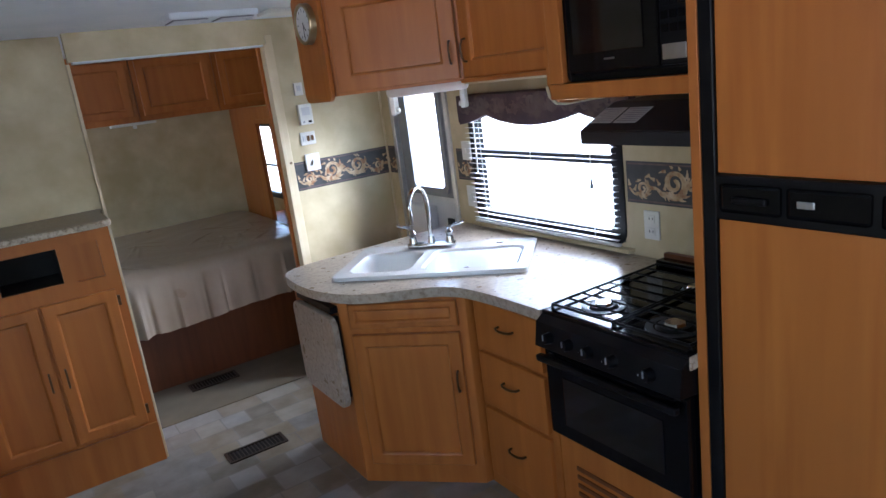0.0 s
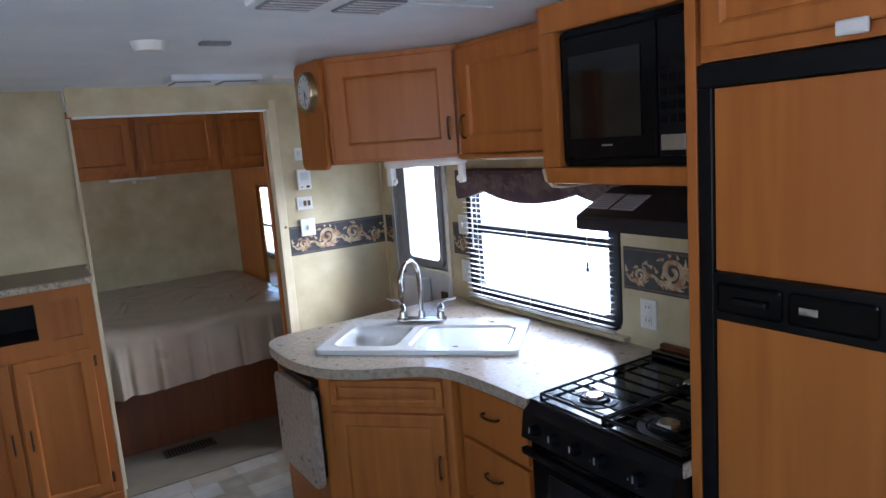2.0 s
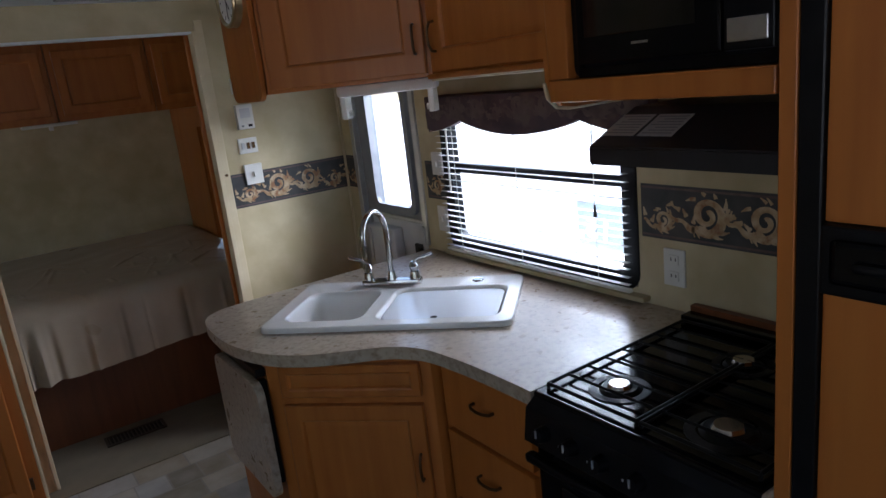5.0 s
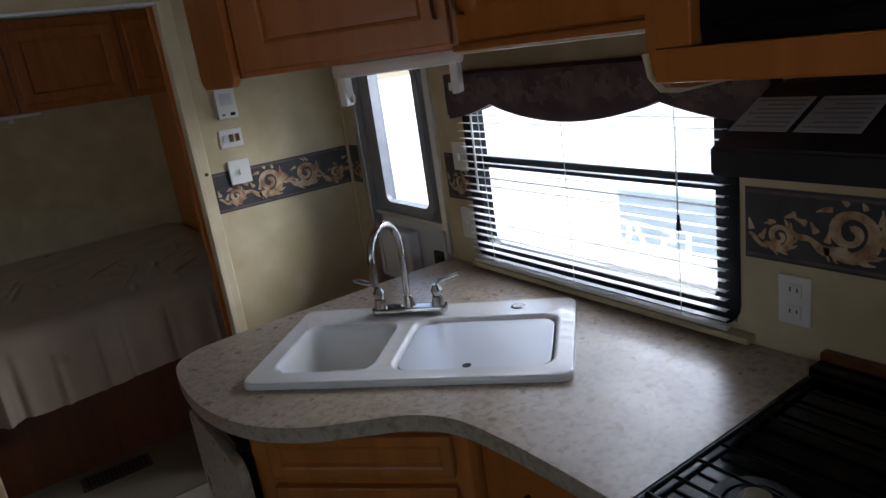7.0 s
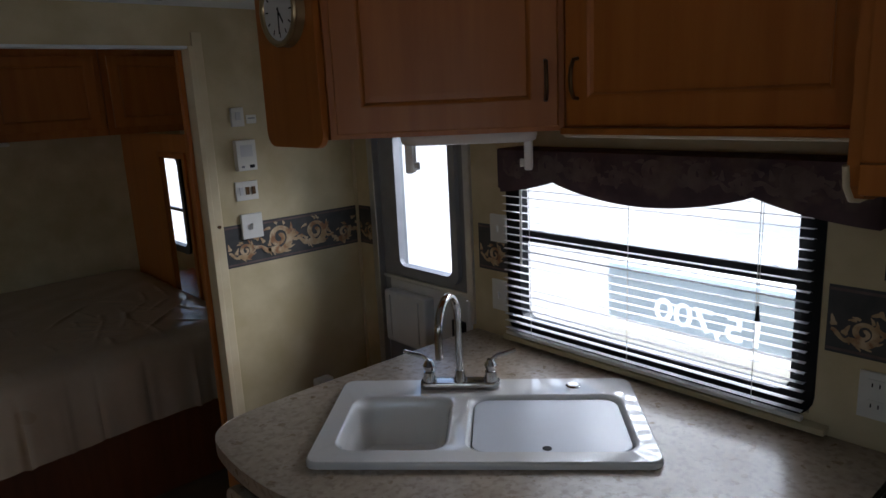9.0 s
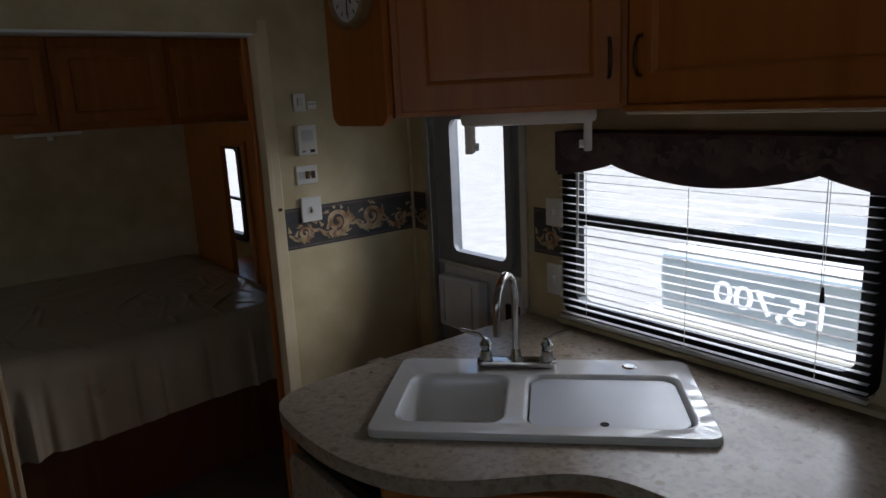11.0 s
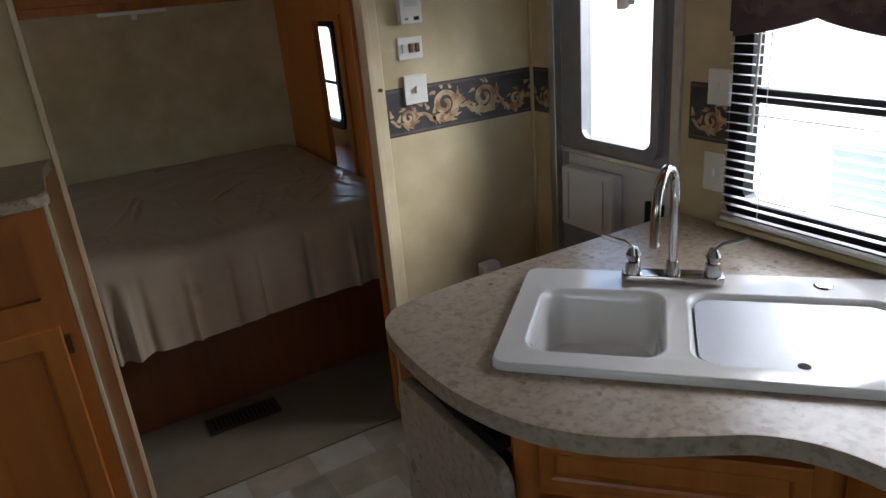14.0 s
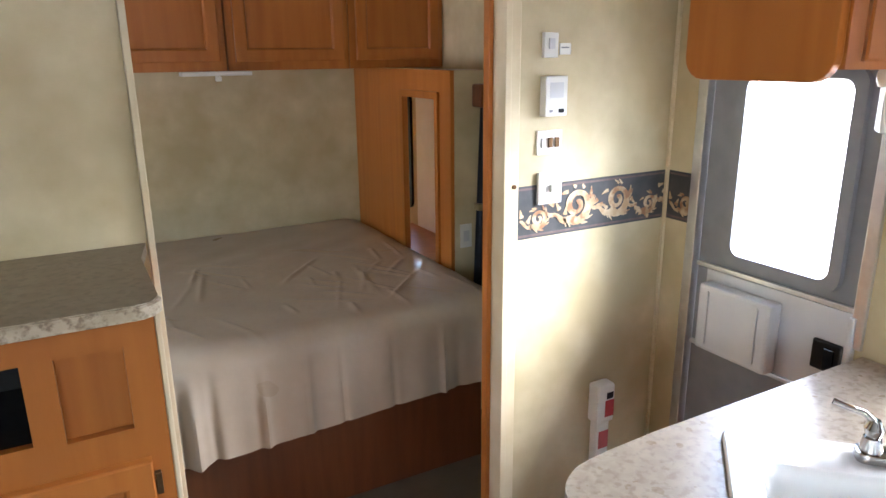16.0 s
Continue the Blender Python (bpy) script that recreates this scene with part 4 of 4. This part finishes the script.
def plate(name, label, m, x, z, w, h, slots=(), depth=0.008):
    """A small plate on a wall; m takes local x along the wall and -y into the room."""
    t = thing(name, *(m @ Vector((x, 0, z))), label, "wall plate")
    part("cover", moved(box(x - w / 2, x + w / 2, -depth, -0.0002, z - h / 2, z + h / 2, 0.003), m), WHITE_PLASTIC, t)
    for nm, dx, dz, sw, sh, out, mat in slots:
        part(nm, moved(box(x + dx - sw / 2, x + dx + sw / 2, -depth - out, -depth - 0.0002, z + dz - sh / 2, z + dz + sh / 2), m), mat, t)
    return t


plate("small_switch", "small white wall switch", ON_DIV, 1.797, 1.748, 0.052, 0.072, [("rocker", 0, 0.004, 0.02, 0.03, 0.005, PALE_DOOR)], 0.014)
plate("sticker", "tiny white wall label", ON_DIV, 1.858, 1.737, 0.042, 0.033, [("print_bar", 0, 0.004, 0.03, 0.004, 0.0004, GREY_DOOR)], 0.002)
plate("thermostat", "white digital thermostat on the partition", ON_DIV, 1.81, 1.60, 0.082, 0.118,
      [("screen", 0, 0.018, 0.05, 0.045, 0.001, PALE_DOOR), ("button", 0.018, -0.043, 0.02, 0.012, 0.002, BLACK_PLASTIC), ("button", -0.02, -0.043, 0.012, 0.008, 0.002, GREY_DOOR)], 0.03)
plate("triple_switch", "white plate with three rocker switches", ON_DIV, 1.806, 1.46, 0.095, 0.075,
      [("rocker", -0.026, 0, 0.014, 0.03, 0.006, PALE_DOOR), ("rocker", 0, 0, 0.014, 0.03, 0.006, BRASS), ("rocker", 0.026, 0, 0.014, 0.03, 0.006, BRASS)])
plate("light_switch", "white single light switch over the border", ON_DIV, 1.81, 1.318, 0.09, 0.10, [("toggle", 0, 0, 0.008, 0.022, 0.012, WHITE_PLASTIC)], 0.014)
plate("double_outlet", "white double power outlet beside the window", ON_SIDE, -2.025, 1.053, 0.076, 0.118,
      [("socket", 0, 0.026, 0.034, 0.03, 0.003, WHITE_PLASTIC), ("socket", 0, -0.026, 0.034, 0.03, 0.003, WHITE_PLASTIC),
       ("slot", -0.008, 0.028, 0.003, 0.01, 0.0035, SHADOW_HOLE), ("slot", 0.008, 0.028, 0.003, 0.01, 0.0035, SHADOW_HOLE),
       ("slot", -0.008, -0.024, 0.003, 0.01, 0.0035, SHADOW_HOLE), ("slot", 0.008, -0.024, 0.003, 0.01, 0.0035, SHADOW_HOLE)])
plate("switch_plate", "white switch plate by the entry door", ON_SIDE, -3.243, 1.073, 0.07, 0.115, [("toggle", 0, 0, 0.01, 0.024, 0.01, WHITE_PLASTIC)])
plate("switch_plate", "white switch plate over the border by the door", ON_SIDE, -3.236, 1.322, 0.075, 0.10, [("toggle", 0, 0, 0.01, 0.024, 0.01, WHITE_PLASTIC)], 0.014)
plate("bedroom_outlet", "small white outlet on the bedroom wall", pose(0, 5.04, 0), 2.055, 0.92, 0.06, 0.11, [("socket", 0, 0, 0.03, 0.05, 0.002, PALE_DOOR)])
plate("control_plate", "white control plate on the partition", pose(1.645, 0, 0, 0, 0, -90), -0.56, 1.41, 0.10, 0.16, [("screen", 0, 0.02, 0.05, 0.05, 0.002, PALE_DOOR)], 0.02)
alarm = thing("gas_alarm", 2.05, DIV, 0.25, "white and red gas alarm low on the partition", "alarm")
part("case", box(2.02, 2.10, DIV - 0.055, DIV - 0.0005, 0.44, 0.59, 0.012), WHITE_PLASTIC, alarm)
part("plug_body", box(2.035, 2.095, DIV - 0.04, DIV - 0.0005, 0.25, 0.438, 0.01), WHITE_PLASTIC, alarm)
part("red_label", box(2.055, 2.095, DIV - 0.0565, DIV - 0.0555, 0.465, 0.53), RED, alarm, "red printed label")
part("red_label", box(2.045, 2.09, DIV - 0.0415, DIV - 0.0405, 0.33, 0.40), RED, alarm, "red printed label")
part("black_label", box(2.06, 2.09, DIV - 0.0565, DIV - 0.0555, 0.535, 0.56), BLACK_PLASTIC, alarm)

# ---- television cabinet ----
tv = thing("tv_cabinet", 0.24, 3.95, 0, "honey wood television cabinet with open bays and two doors", "cabinet")
FX0, FX1, FY, FT = -0.12, 0.60, 3.785, 1.243
bm = bmesh.new()
wall_boxes((FX0, FX1), (0.0, FT), [(0.112, 0.363, 1.02, 1.185), (0.418, 0.538, 1.01, 1.185), (-0.075, 0.05, 1.01, 1.185)], lambda a, b, c, d: box(a, b, FY, FY + 0.02, c, d, bm=bm))
part("face_frame", bm, WOOD, tv)
part("side", box(FX1 - 0.02, FX1, FY + 0.0205, 4.248, 0, FT), WOOD, tv)
part("side_trim", box(FX1 + 0.001, FX1 + 0.012, FY + 0.002, FY + 0.03, 0, FT, 0.003), TRIMPAPER, tv)
part("side", box(FX0, FX0 + 0.02, FY + 0.0205, 4.248, 0, FT), WOOD, tv)
part("bay_lining", box(0.10, 0.375, FY + 0.30, FY + 0.31, 1.0, 1.20), SHADOW_HOLE, tv)
bm = bmesh.new()
for a in ((0.10, 0.375, 1.186, 1.196), (0.10, 0.375, 1.008, 1.018), (0.102, 0.111, 1.0185, 1.1855), (0.364, 0.373, 1.0185, 1.1855)):
    box(a[0], a[1], FY + 0.0205, FY + 0.299, a[2], a[3], bm=bm)
part("bay_box", bm, SHADOW_HOLE, tv)
for a, b in ((0.418, 0.538), (-0.075, 0.05)):
    part("inset_panel", box(a - 0.002, b + 0.002, FY + 0.0205, FY + 0.03, 1.005, 1.19), WOOD, tv)
TV = pose(0, FY, 0)
front(tv, TV, -0.085, 0.228, 0.235, 0.94, handle=(0.20, 0.58, True))
front(tv, TV, 0.242, 0.56, 0.235, 0.94, handle=(0.27, 0.58, True))
part("plinth", box(FX0, FX1, FY - 0.012, FY - 0.001, 0, 0.215, 0.003), WOOD, tv)
for z in (0.30, 0.88):
    part("hinge", box(0.562, 0.575, FY - 0.014, FY - 0.0005, z - 0.025, z + 0.025, 0.002), BRASS, tv)
top = thing("cabinet_top", 0.24, 3.95, FT, "mottled laminate top with worn pale edge", "worktop")
rim = [(FX0 - 0.005, 3.760)] + [(0.565 + 0.05 * math.sin(radians(a)), 3.810 - 0.05 * math.cos(radians(a))) for a in range(0, 91, 10)] + [(0.615, 4.107), (0.640, 4.248)]
part("top", prism(rim + [(FX0 - 0.005, 4.248)], FT + 0.001, FT + 0.029), BROWN_TOP, top)
bm = bmesh.new()
rows = []
random.seed(12)
for i, (x, y) in enumerate([(FX0 - 0.004 + 0.0114 * k, 3.760) for k in range(60)] + rim[1:-2]):
    dx, dy = (0, -1) if y < 3.7605 else ((x - 0.565) / 0.05, (y - 3.81) / 0.05)
    chip = random.uniform(0.0, 0.004)
    rows.append([bm.verts.new((x + dx * o, y + dy * o, z)) for o, z in ((0.0005, FT), (0.005, FT + 0.002), (0.005, FT + 0.026 - chip), (-0.001 - chip, FT + 0.0305))])
for p, q in zip(rows, rows[1:]):
    for k in range(3):
        bm.faces.new((p[k], p[k + 1], q[k + 1], q[k]))
part("edge_band", bm, LAMINATE_EDGE, top, "chipped pale laminate edge")
catch = solid("strike_catch", rod((1.671, 4.107, 1.335), (1.671, 4.101, 1.335), 0.007, 12), BRASS, "small brass catch on the doorway trim", "catch")

# ---- bedroom ----
bed = thing("bed", 1.1, 5.3, 0, "made bed under a creased taupe plastic-wrapped sheet", "bed")
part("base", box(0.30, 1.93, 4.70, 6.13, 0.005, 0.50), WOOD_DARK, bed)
part("mattress", box(0.32, 1.93, 4.66, 6.12, 0.505, 0.735, 0.05), SHEET, bed)


random.seed(8)
PLEATS = [(random.uniform(0.3, 1.95), random.uniform(-0.014, 0.022), random.uniform(0.008, 0.03)) for _ in range(26)] + [(0.74, 0.03, 0.02), (0.80, -0.022, 0.018)]
CREASES = []
for _ in range(46):
    near = random.random() < 0.4
    ang = random.uniform(0.8, 2.6)
    CREASES.append((random.gauss(1.62, 0.18) if near else random.uniform(0.5, 1.9), random.gauss(5.0, 0.16) if near else random.uniform(4.7, 5.6),
                    math.cos(ang), math.sin(ang), random.uniform(0.04, 0.17), random.uniform(0.007, 0.014), random.uniform(0.003, 0.007)))


def bed_sheet():
    b = bmesh.new()
    prof = [(6.125, 0.795)] + [(6.125 - 1.44 * i / 190, 0.80) for i in range(1, 191)]
    prof += [(4.685 - 0.105 * math.sin(radians(a)), 0.72 + 0.08 * math.cos(radians(a))) for a in (15, 30, 45, 60, 75, 90)]
    prof += [(4.58, 0.72 - 0.0147 * i) for i in range(1, 21)]
    nx, grid = 240, []
    for i in range(nx + 1):
        x = 0.28 + 1.70 * i / nx
        row = []
        fold = 0.5 * math.sin(9.3 * x + 1.0) + 0.35 * math.sin(23 * x + 2.2) + 0.3 * math.sin(41 * x) + 0.5 * noise.noise((x * 6, 0, 3))
        pleat = sum(a * math.exp(-((x - c) / w) ** 2) for c, a, w in PLEATS)
        for j, (y, z) in enumerate(prof):
            drop = max(0.0, (0.74 - z) / 0.30)
            n1 = 0.004 * math.sin(5 * x + 3 * y) * math.sin(4 * y - 2 * x) + 0.0015 * math.sin(17 * x + 6 * math.sin(5 * y))
            crease = sum(h * math.exp(-(((x - cx) * ca + (y - cy) * sa) / ln) ** 4 - (((y - cy) * ca - (x - cx) * sa) / wd) ** 2) for cx, cy, ca, sa, ln, wd, h in CREASES) if drop == 0 else 0
            edge_fall = 0.035 * max(0.0, (x - 1.86) / 0.12) ** 2
            row.append(b.verts.new((x, y - drop * 0.02 * fold - min(1.0, drop * 1.6) * pleat - 0.02 * drop, z + (n1 + crease if drop == 0 else 0.012 * drop * fold) - edge_fall - 0.02 * drop * math.sin(2.6 * x))))
        grid.append(row)
    for a, c in zip(grid, grid[1:]):
        for j in range(len(prof) - 1):
            b.faces.new((a[j], a[j + 1], c[j + 1], c[j]))
    bmesh.ops.recalc_face_normals(b, faces=b.faces)
    return b


part("sheet", bed_sheet(), SHEET, bed, "creased taupe plastic-wrapped sheet", smooth=True)
for k, (a, b2) in enumerate(((0.585, 1.20), (1.205, 1.795), (1.80, 2.325), (-0.03, 0.58))):
    c = thing("overhead_cabinet", (a + b2) / 2, 5.93, 1.66, "honey wood overhead cabinet above the bed", "cabinet", "overhead cabinets above the bed")
    part("body", box(a, b2, 5.735, 6.135, 1.66, 2.146), WOOD, c)
    front(c, pose(0, 5.735, 0), a + 0.035, b2 - 0.03, 1.70, 2.09, handle=None)
bl = thing("reading_light", 1.14, 5.73, 1.63, "white reading light under the overhead cabinets", "lamp")
part("housing", box(0.985, 1.295, 5.66, 5.74, 1.641, 1.659, 0.006), WHITE_PLASTIC, bl)
part("switch", box(1.13, 1.155, 5.655, 5.68, 1.617, 1.640, 0.004), WHITE_PLASTIC, bl)
dl = thing("doorway_light", 1.16, 5.0, 2.15, "white ceiling light just inside the bedroom doorway", "lamp")
part("housing", box(0.99, 1.33, 4.90, 5.12, 2.115, 2.1495, 0.008), WHITE_PLASTIC, dl)
part("switch", box(1.145, 1.175, 4.885, 4.8995, 2.118, 2.14, 0.003), PALE_DOOR, dl)
ward = thing("bedside_wardrobe", 2.1, 5.58, 0, "honey wood bedside wardrobe with an open niche to the window", "wardrobe")
bm = bmesh.new()
wall_boxes((5.04, 6.178), (0.0, 1.658), [(5.17, 5.50, 0.745, 1.53)], lambda a, b, c, d: box(1.98, 1.998, a, b, c, d, bm=bm))
part("face", bm, WOOD, ward)
part("end_panel", box(2.0, 2.325, 5.04, 5.055, 0.0, 1.658), WALLPAPER, ward, "wallpapered end")
part("niche_frame", ring_frame(rounded(0.39, 0.85, 0.01), rounded(0.33, 0.785, 0.008), 0.012, Matrix.Translation((1.9795, 5.335, 1.138)) @ FACING_ROOM), WOOD, ward)
# Added white panel over the wallpaper; its paleness stands in for bounced window light.
part("bounce_panel", box(2.318, 2.325, 5.056, 6.05, 0.721, 1.65), WHITE_PLASTIC, ward, "added pale panel standing in for light on the niche wall")
part("shelf", box(2.0, 2.317, 5.056, 6.13, 0.70, 0.72), WOOD, ward)
wb = thing("window_2", SIDE, 6.36, 0.82, "dark framed bedroom window with white blind", "window", kind="structure")
part("window_frame", ring_frame(rounded(0.54, 0.70, 0.05), rounded(0.44, 0.60, 0.04), 0.045, Matrix.Translation((SIDE + 0.03, 6.39, 1.16)) @ FACING_ROOM), BLACK_PLASTIC, wb)
p = part("pane", box(SIDE + 0.012, SIDE + 0.016, 6.165, 6.615, 0.855, 1.465), GLASS, wb)
p.visible_shadow = False
part("meeting_rail", box(SIDE - 0.004, SIDE + 0.011, 6.165, 6.615, 1.10, 1.12), BLACK_PLASTIC, wb)
curtain = thing("curtain", 2.14, 4.99, 0.6, "narrow navy curtain gathered on the bedroom wall", "curtain")
bm = bmesh.new()
cols = []
for i in range(25):
    t = i / 24
    w = 0.05
    cols.append([bm.verts.new((2.10 + 0.04 * (z - 0.6) + w * (t - 0.5) * 1.4, 4.99 + 0.012 * math.sin(14 * t), z)) for z in (0.62, 1.0, 1.06, 1.50)])
for a, c in zip(cols, cols[1:]):
    for k in range(3):
        bm.faces.new((a[k], a[k + 1], c[k + 1], c[k]))
bmesh.ops.solidify(bm, geom=bm.faces[:], thickness=0.006)
part("cloth", bm, NAVY, curtain, smooth=True)
part("tie_band", box(2.08, 2.16, 4.965, 5.012, 1.045, 1.075, 0.006), GOLD, curtain)
part("top_block", box(2.085, 2.185, 4.965, 5.0402, 1.50, 1.60, 0.012), WOOD_DARK, curtain)

# ---- floor registers and ceiling fittings ----
for x0, y0 in ((0.84, 3.455), (0.915, 4.50)):
    z0 = 0.0 if y0 < 4 else 0.004
    r = thing("floor_register", x0 + 0.15, y0 + 0.06, z0, "brown metal floor heating register", "vent", "floor registers")
    part("tray", box(x0 + 0.012, x0 + 0.29, y0 + 0.012, y0 + 0.108, z0 + 0.0006, z0 + 0.002), SHADOW_HOLE, r)
    part("rim", ring_frame([(x0 + 0.15 + x, y0 + 0.06 + y) for x, y in rounded(0.305, 0.122, 0.006)], [(x0 + 0.15 + x, y0 + 0.06 + y) for x, y in rounded(0.275, 0.092, 0.004)], 0.007, Matrix.Translation((0, 0, z0 + 0.0005))), VENT, r)
    for i in range(14):
        part("slat", box(x0 + 0.018 + 0.019 * i, x0 + 0.024 + 0.019 * i, y0 + 0.015, y0 + 0.105, z0 + 0.0025, z0 + 0.006), VENT, r)
ac = thing("ceiling_air_conditioner", 1.0, 1.25, CEIL, "off-white ceiling air conditioner shroud with slotted grille", "air conditioner")
part("shroud", box(0.74, 1.24, 0.72, 1.63, CEIL - 0.045, CEIL - 0.0005, 0.015), CEILING, ac)
part("plenum", box(0.835, 1.225, 1.19, 1.66, CEIL - 0.062, CEIL - 0.0455, 0.008), CEILING, ac)
part("grille_panel", box(0.80, 1.20, 1.07, 1.18, CEIL - 0.052, CEIL - 0.0455, 0.003), CEILING, ac)
for i in range(12):
    part("grille_slot", moved(box(-0.005, 0.005, -0.026, 0.026, 0, 0.001), pose(0.835 + 0.0225 * i + (0.05 if i > 5 else 0), 1.13, CEIL - 0.0535, 0, 0, 22)), SHADOW_HOLE, ac)
part("knob", rod((0.985, 1.13, CEIL - 0.0525), (0.985, 1.13, CEIL - 0.066), 0.014, 16, 0.010), WHITE_PLASTIC, ac, smooth=True)
part("side_strip", box(0.70, 0.738, 0.72, 1.60, CEIL - 0.03, CEIL - 0.0005, 0.006), WHITE_PLASTIC, ac)


def ceiling_vent(x0, x1, y0, y1):
    t = thing("ceiling_vent", (x0 + x1) / 2, (y0 + y1) / 2, CEIL, "off-white twin ceiling light with grey lenses", "ceiling light", "twin ceiling fixtures")
    part("body", box(x0, x1, y0, y1, CEIL - 0.03, CEIL - 0.0005, 0.01), CEILING, t)
    m = (x0 + x1) / 2
    for a, b in ((x0 + 0.02, m - 0.03), (m + 0.03, x1 - 0.02)):
        lens = part("lens", box(a, b, y0 + 0.018, y1 - 0.018, CEIL - 0.036, CEIL - 0.0305, 0.002), GREY_DOOR, t)
        for i in range(6):
            y = y0 + 0.025 + (y1 - y0 - 0.05) * i / 5
            part("lens_rib", box(a + 0.004, b - 0.004, y - 0.002, y + 0.002, CEIL - 0.039, CEIL - 0.0365), PALE_DOOR, lens)


ceiling_vent(0.86, 1.235, 1.775, 1.965)
ceiling_vent(1.03, 1.45, 3.58, 3.78)
det = thing("smoke_detector", 0.775, 2.68, CEIL, "small white ceiling smoke detector", "detector")
part("base", rod((0.775, 2.68, CEIL - 0.0005), (0.775, 2.68, CEIL - 0.03), 0.055, 24, 0.045), WHITE_PLASTIC, det, smooth=True)
solid("ceiling_plate", box(0.93, 1.03, 2.64, 2.68, CEIL - 0.012, CEIL - 0.0005, 0.003), GREY_DOOR, "small grey ceiling plate", "plate")
solid("ceiling_speaker", box(1.53, 1.72, 3.66, 3.84, CEIL - 0.02, CEIL - 0.0005, 0.006), WHITE_PLASTIC, "square white ceiling speaker cover", "speaker")

# ---- writing on the outside of the kitchen window, and what stands beyond it ----
def window_text(string, y, z, size):
    cu = bpy.data.curves.new("price_writing", "FONT")
    cu.body, cu.size, cu.extrude, cu.offset = string, size, 0.0004, 0.0012
    tmp = new("price_writing", cu)
    me = bpy.data.meshes.new_from_object(tmp)
    bpy.data.objects.remove(tmp)
    me.materials.append(MARKER)
    ob = new("price_writing", me)
    ob.matrix_world = Matrix.Translation((SIDE + 0.0285, y, z)) @ Matrix.Rotation(radians(90), 4, "Z") @ Matrix.Rotation(radians(90), 4, "X") @ Matrix.Rotation(radians(3.4), 4, "Z") @ Matrix.Diagonal((1.28, 1, 1, 1))
    return tagged(ob, "white hand-painted price on the outside of the window", "writing")


window_text("15,700", 2.295, 1.088, 0.098)
PALE_PAINT = material("pale_paint", (0.62, 0.62, 0.60), 0.3, second=(0.68, 0.68, 0.66), scale=3, coat=0.4)
van = thing("parked_car", 4.4, 2.6, -0.8, "pale car with a blue-tinted windscreen parked beyond the window", "car")
part("body", box(3.45, 5.2, 0.2, 3.75, -0.5, 0.60, 0.1), PALE_PAINT, van)
part("cabin", box(3.605, 5.05, 1.2, 3.7, 0.60, 0.92, 0.1), PALE_PAINT, van)
part("side_window", box(3.54, 3.60, 1.35, 3.62, 0.60, 0.90, 0.02), CAR_PAINT, van, "blue-tinted car window")
for x in (3.43, 5.0):
    for y in (0.9, 3.0):
        wheel = part("wheel", rod((x, y, -0.48), (x + 0.2, y, -0.48), 0.32, 24), BLACK_PLASTIC, van, smooth=True)
